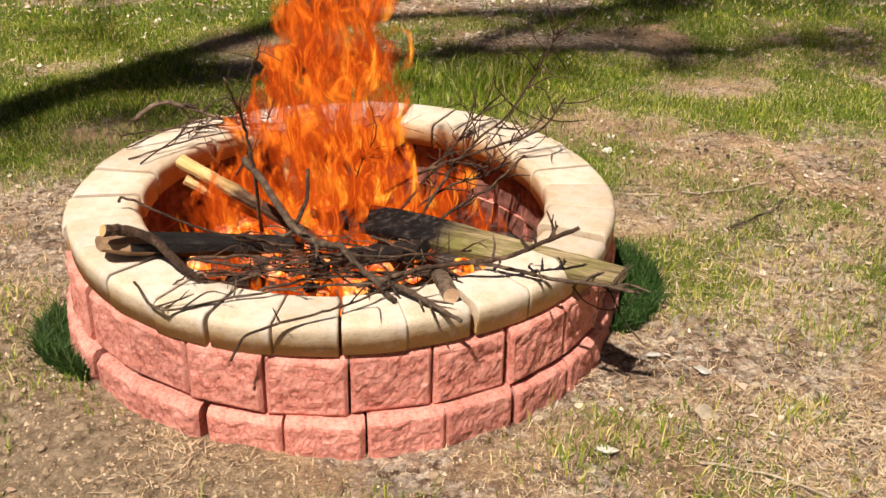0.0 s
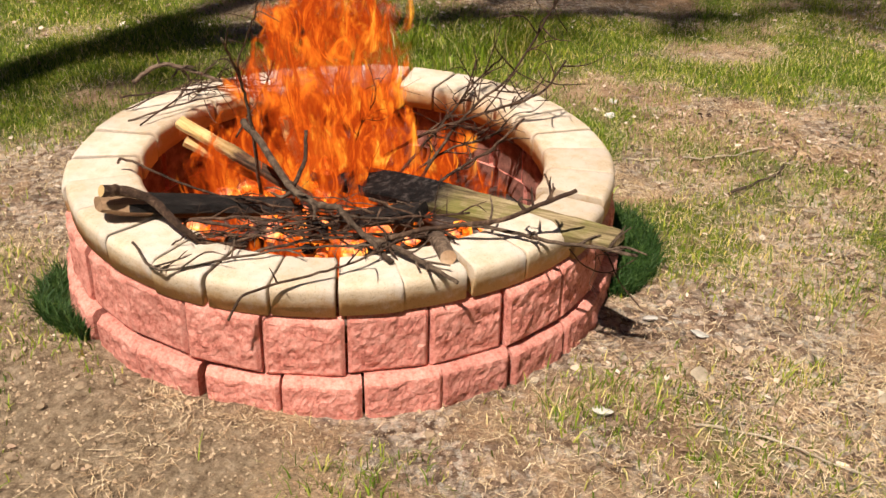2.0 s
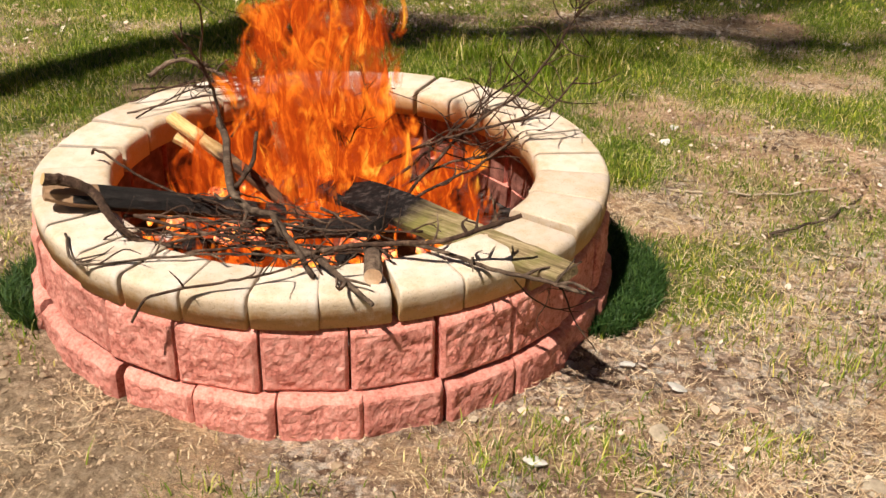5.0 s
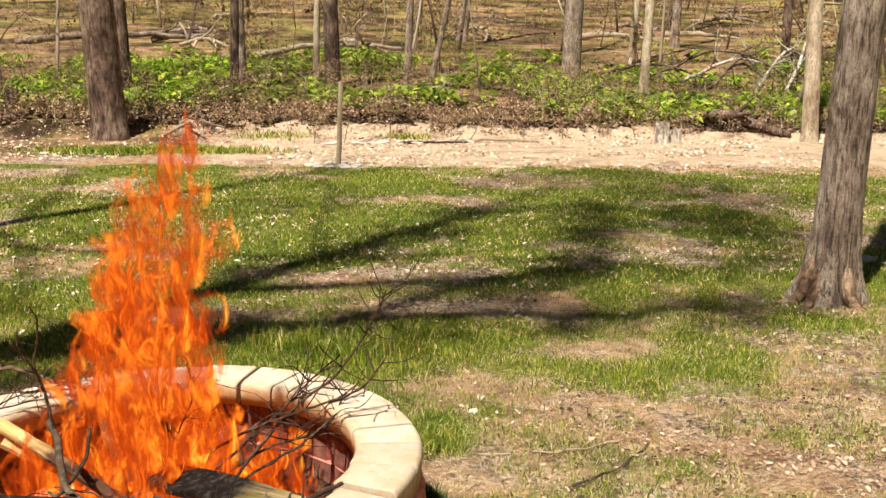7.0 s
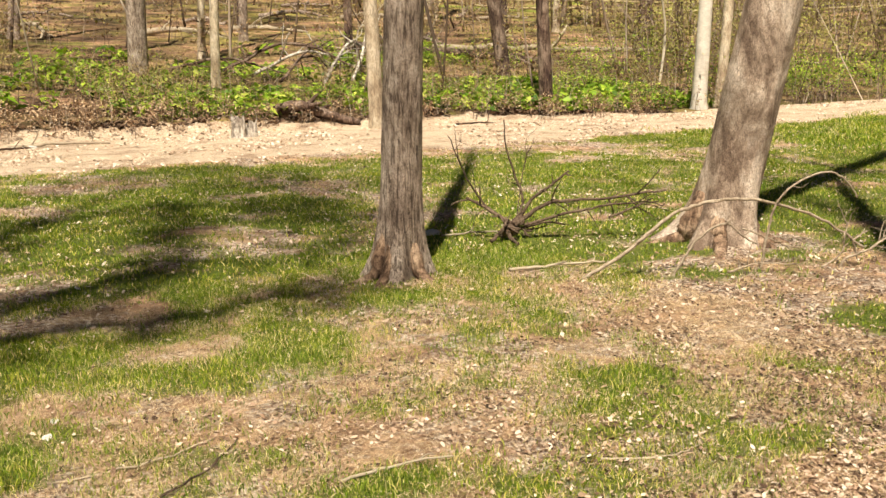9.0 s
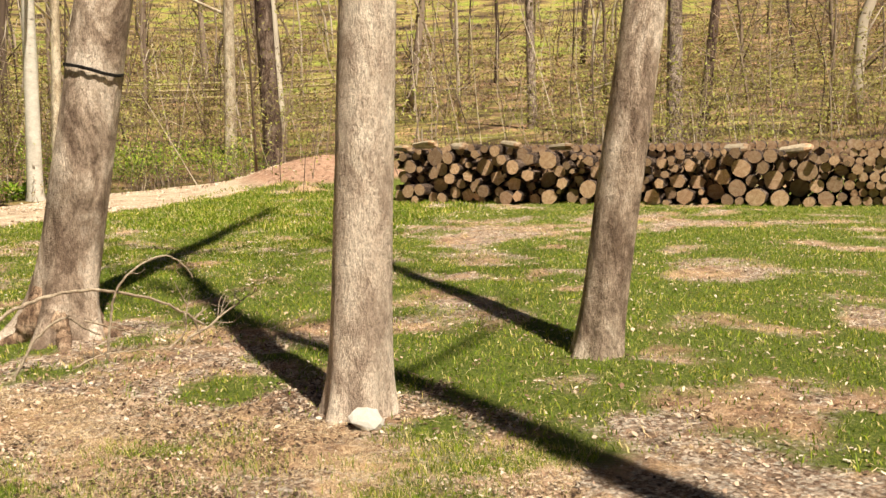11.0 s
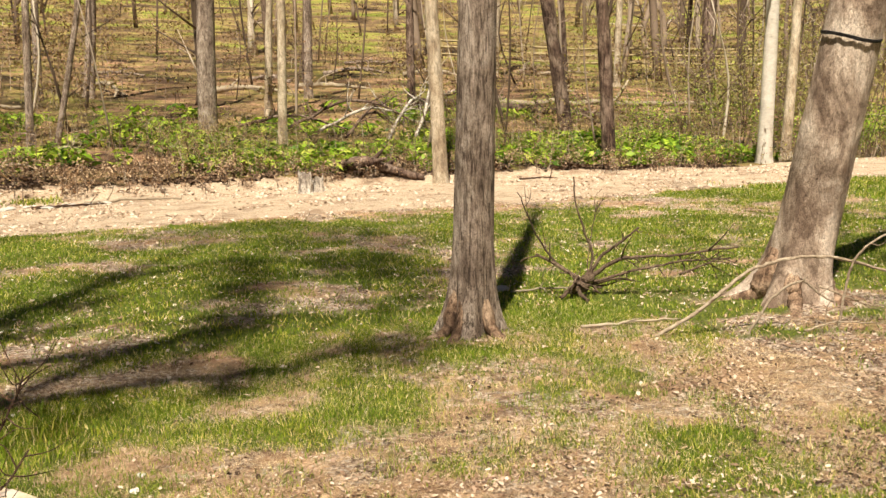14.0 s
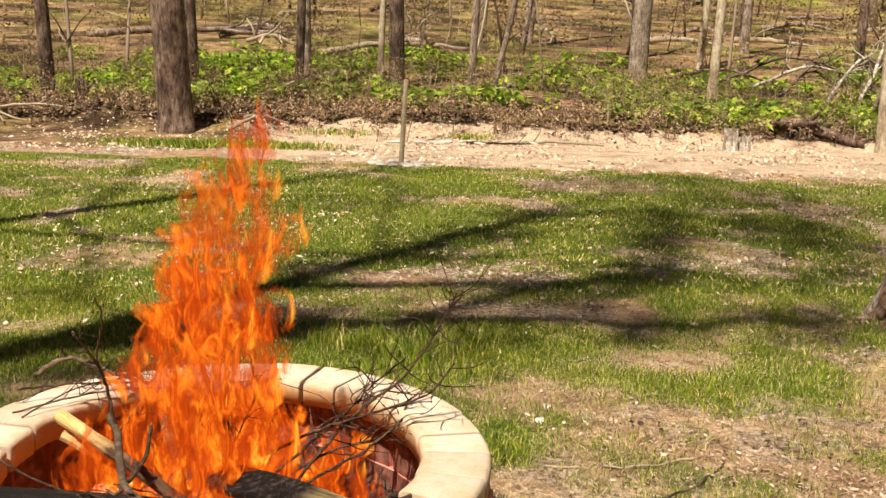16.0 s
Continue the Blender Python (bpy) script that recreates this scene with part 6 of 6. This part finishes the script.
def scatter(n, x0, x1, y0, y1, seed, power=1.5, inverse=False):
    """Places on the lawn, thick where grass grows (or where it does not)."""
    g = np.random.default_rng(seed)
    x, y = g.uniform(x0, x1, n), g.uniform(y0, y1, n)
    c = green(x, y)
    clump = fbm(x, y, 0.10, seed + 3, 2)
    p = (1 - c) if inverse else np.clip(c * (0.3 + 1.3 * clump), 0, 1)
    keep = (g.random(n) < p ** power) & (np.hypot(x, y) > 0.765)
    return x[keep], y[keep]


x, y = scatter(520000, -2.4, 4.6, -1.7, 3.2, 201, 1.25)
blades("lawn_grass", "short patchy spring grass near the fire pit", x, y, 0.034, 0.0034, BLADE, 1)
x, y = scatter(330000, -6, 12, 3.2, 10.4, 202, 1.2)
blades("lawn_grass", "short green grass on the open lawn", x, y, 0.038, 0.007, BLADE, 2)
x, y = scatter(200000, 4.6, 17.5, -6, 3.2, 203, 1.2)
blades("lawn_grass", "short green grass under the lawn trees", x, y, 0.036, 0.006, BLADE, 3)
x, y = scatter(60000, 12, 20, 3.2, 10.4, 204, 1.0)
blades("lawn_grass", "short green grass in front of the firewood stack", x, y, 0.07, 0.012, BLADE, 4)
x, y = scatter(420000, -2.4, 4.6, -1.7, 3.2, 208, 0.5, True)
_ok = (fbm(x, y, 0.4, 92) > np.random.default_rng(6).uniform(0.30, 0.62, len(x))) & (np.hypot(x + 0.85, y + 0.5) > 0.45)
blades("dry_grass", "dry straw-coloured grass lying flat between the green patches", x[_ok], y[_ok], 0.022, 0.0016, DRY_BLADE, 15, "grass", 1.3)
x, y = scatter(80000, -5, 16, -5, 9.8, 209, 0.55, True)
_ok = (fbm(x, y, 0.7, 92) > np.random.default_rng(7).uniform(0.30, 0.60, len(x))) & ((x > 4.6) | (y > 3.2))
blades("dry_grass", "dry straw-coloured grass thinly spread over the lawn", x[_ok], y[_ok], 0.034, 0.006, DRY_BLADE, 16, "grass", 1.1)
_g2 = np.random.default_rng(9)
for a0, a1, r0, r1, n in ((-24, 24, 0.755, 0.91, 8000), (186, 216, 0.755, 0.825, 3000)):
    a, r = np.radians(_g2.uniform(a0, a1, n)), _g2.uniform(r0, r1, n) ** 1.0
    mid = (a0 + a1) / 2
    keep = r < r0 + (r1 - r0) * (1 - ((np.degrees(a) - mid) / ((a1 - a0) / 2)) ** 2 * 0.75)
    blades("grass_tuft", "thick dark green grass growing against the fire pit wall", (r * np.cos(a))[keep], (r * np.sin(a))[keep], 0.062, 0.0035, LUSH, 5, "grass")
for cx, cy, sx, sy, n in ((-2.3, 12.4, 0.7, 0.25, 2600), (-1.2, 12.2, 0.5, 0.2, 900), (1.9, 14.5, 0.22, 0.12, 260), (-0.4, 14.6, 0.35, 0.15, 320)):
    blades("grass_tuft", "patch of bright fresh grass at the foot of the woods", _g2.normal(cx, sx, n), _g2.normal(cy, sy, n), 0.10, 0.016, BLADE, int(n) + 1, "grass")
for cx, cy, spread, n in ((0.02, -0.98, 0.09, 260), (0.50, -0.80, 0.08, 240), (0.62, -0.72, 0.10, 300), (1.30, -0.35, 0.12, 420), (1.05, -0.70, 0.07, 180), (-0.92, -0.55, 0.04, 60)):
    x, y = _g2.normal(cx, spread, n), _g2.normal(cy, spread * 0.6, n)
    _ok = np.hypot(x, y) > 0.765
    blades("grass_tuft", "small tuft of fresh green grass in the bare soil", x[_ok], y[_ok], 0.045, 0.003, BLADE, int(n), "grass")
x, y = _g2.uniform(-0.1, 1.0, 3000), _g2.normal(1.9, 0.18, 3000)
_ok = fbm(x, y, 0.25, 99) > 0.5
x, y = x[_ok], y[_ok]
blades("grass_tuft", "taller tufts of fresh grass on the lawn behind the fire pit", x, y, 0.10, 0.005, BLADE, 6, "grass")


def strewn(name, label, x, y, size, mat, seed, long, category):
    g = np.random.default_rng(seed)
    c = np.c_[x, y, height(x, y) + g.uniform(0.002, 0.012, len(x))]
    v, t = cards(c, np.clip(size * g.lognormal(0, 0.45, len(x)), size * 0.35, size * 1.8), g, 0.55, long * g.uniform(0.6, 1.1, (len(x), 1)), shaped=True)
    thing(name, label, category, kind="stuff", me=triangles(name, v, t, mat))


def straws(x, y, seed, length):
    g = np.random.default_rng(seed)
    n = len(x)
    a = g.uniform(0, np.pi, n)
    u = np.c_[np.cos(a), np.sin(a), g.normal(0, 0.12, n)] * (length * g.uniform(0.3, 1.2, n))[:, None] / 2
    s = np.c_[-np.sin(a), np.cos(a), np.zeros(n)] * 0.0007
    c = np.c_[x, y, height(x, y) + g.uniform(0.004, 0.012, n)]
    v = np.stack([c - u - s, c + u - s, c + u + s, c - u + s], 1).reshape(-1, 3)
    k = np.arange(n)[:, None] * 4
    return triangles("thatch", v, np.concatenate([k + [0, 1, 2], k + [0, 2, 3]]), STRAW)


x, y = scatter(210000, -2.4, 4.6, -1.7, 3.2, 205, 0.8, True)
_ok = (fbm(x, y, 0.5, 95) > np.random.default_rng(4).uniform(0.35, 0.65, len(x))) & (np.hypot(x + 0.85, y + 0.5) > 0.45)
x, y = x[_ok], y[_ok]
thing("thatch", "dry straw-coloured thatch lying in the thin grass", "thatch", kind="stuff", me=straws(x, y, 6, 0.045))
x, y = scatter(26000, -2.4, 7.5, -1.8, 4.0, 206, 1.0, True)
_ok = fbm(x, y, 0.7, 97) > np.random.default_rng(5).uniform(0.38, 0.70, len(x)) + 0.10 * (np.hypot(x - 0.2, y + 0.6) < 1.5)
x, y = x[_ok], y[_ok]
strewn("dead_leaves", "pale dead leaves and bits of bark in the thin grass", x, y, 0.008, DEAD_LEAF, 7, 1.2, "leaves")
x, y = _g2.normal(3.6, 1.4, 64000), _g2.normal(-0.4, 1.0, 64000)
_ok = (np.hypot(x - 0.2, y + 0.6) > 1.7) & (fbm(x, y, 0.5, 91) > _g2.uniform(0.40, 0.60, len(x))) & (green(x, y) < _g2.uniform(0.1, 0.8, len(x)))
x, y = x[_ok], y[_ok]
strewn("dead_leaves", "pale curled dead leaves before the lawn trees", x, y, 0.0075, DEAD_LEAF, 8, 1.2, "leaves")
# Dark leaves put in for the shaded gaps between the pale leaves.
x, y = _g2.normal(3.6, 1.5, 34000), _g2.normal(-0.3, 1.1, 34000)
_ok = (fbm(x, y, 0.35, 191) > _g2.uniform(0.42, 0.62, len(x))) & (green(x, y) < _g2.uniform(0.1, 0.9, len(x))) & (np.hypot(x - 0.2, y + 0.6) > 1.5)
strewn("dead_leaves", "dark dead leaves standing in for shade between the pale ones", x[_ok], y[_ok], 0.0085, DARK_LITTER, 18, 1.2, "leaves")
x, y = _g2.uniform(-8, 22, 40000), _g2.uniform(9.2, 15.2, 40000)
_ok = (green(x, y) < 0.15) & (y < bank_line(x) + 0.2) & (fbm(x, y, 0.9, 93) > _g2.uniform(0.35, 0.65, len(x)))
strewn("dead_leaves", "carpet of pinkish tan dead leaves along the strip below the woods", x[_ok], y[_ok], 0.021, STRIP_LEAF, 9, 1.2, "leaves")
x, y = scatter(90000, -5, 16, -5, 9.8, 207, 0.6, True)
_ok = np.hypot(x - 0.5, y + 2) > 4.2
x, y = x[_ok], y[_ok]
strewn("dead_leaves", "dead leaves scattered over the lawn", x, y, 0.011, DEAD_LEAF, 10, 1.2, "leaves")
x, y = _g2.uniform(-5, 17, 26000), _g2.uniform(2.2, 9.6, 26000)
_ok = fbm(x, y, 0.8, 98) > _g2.uniform(0.35, 0.65, len(x))
strewn("dead_leaves", "white and tan flecks of dead leaf over the open lawn", x[_ok], y[_ok], 0.011, STRIP_LEAF, 12, 1.2, "leaves")
x, y = _g2.uniform(-12, 30, 12000), _g2.uniform(14.4, 30, 12000)
strewn("dead_leaves", "brown leaf litter on the wooded hill", x, y, 0.030, LITTER_LEAF, 11, 1.2, "leaves")
# Dark debris leaves also darken the bank foot like the shade of its undercut.
x = _g2.uniform(-8, 16, 16000)
y = bank_line(x) + 0.12 + np.abs(_g2.normal(0, 0.35, 16000))
_ok = fbm(x, y, 0.8, 96) > _g2.uniform(0.4, 0.6, len(x))
strewn("dead_leaves", "dark leaves and debris for the shaded bank undercut below the plants", x[_ok], y[_ok], 0.045, DARK_LITTER, 13, 1.3, "leaves")
_rng = random.Random(77)
for i in range(26):
    a, r = radians(_rng.gauss(222, 24)), _rng.uniform(0.80, 1.15)
    x, y = r * math.cos(a), r * math.sin(a)
    thing("soil_clod", "dry clod of dug clay beside the fire pit", "soil", (x, y, ground_at(x, y) + 0.004, 0, 0, i * 31), group="clods of dug soil", me=lump("soil_clod", _rng.uniform(0.006, 0.014), GROUND_CLOD, _rng, 0.7))


def crumbs():
    """Small crumbs of soil over the dug and bare ground round the pit."""
    g = np.random.default_rng(14)
    n = 16000
    a, r = np.radians(g.normal(235, 75, n)), g.normal(1.0, 0.22, n)
    x, y = r * np.cos(a), r * np.sin(a)
    ok = (r > 0.76) & (green(x, y) < 0.6)
    x, y = x[ok], y[ok]
    n = len(x)
    s = np.clip(0.0022 * g.lognormal(0, 0.5, n), 0.0012, 0.008)[:, None]
    c = np.c_[x, y, height(x, y) + s[:, 0] * 0.4]
    turn = g.uniform(0, 6.283, n)
    ring = [np.c_[np.cos(turn + k * 2.1), np.sin(turn + k * 2.1), np.zeros(n)] * s * g.uniform(0.7, 1.3, (n, 1)) for k in range(3)]
    up = np.c_[np.zeros(n), np.zeros(n), np.ones(n)] * s * g.uniform(0.5, 1.0, (n, 1))
    v = np.stack([c + ring[0] - up * 0.4, c + ring[1] - up * 0.4, c + ring[2] - up * 0.4, c + up + ring[0] * 0.3], 1).reshape(-1, 3)
    k = np.arange(n)[:, None] * 4
    t = np.concatenate([k + [0, 1, 3], k + [1, 2, 3], k + [2, 0, 3]])
    thing("soil_crumbs", "dry crumbs of dug brown soil round the fire pit", "soil", kind="stuff", me=triangles("soil_crumbs", v, t, CRUMB))


crumbs()
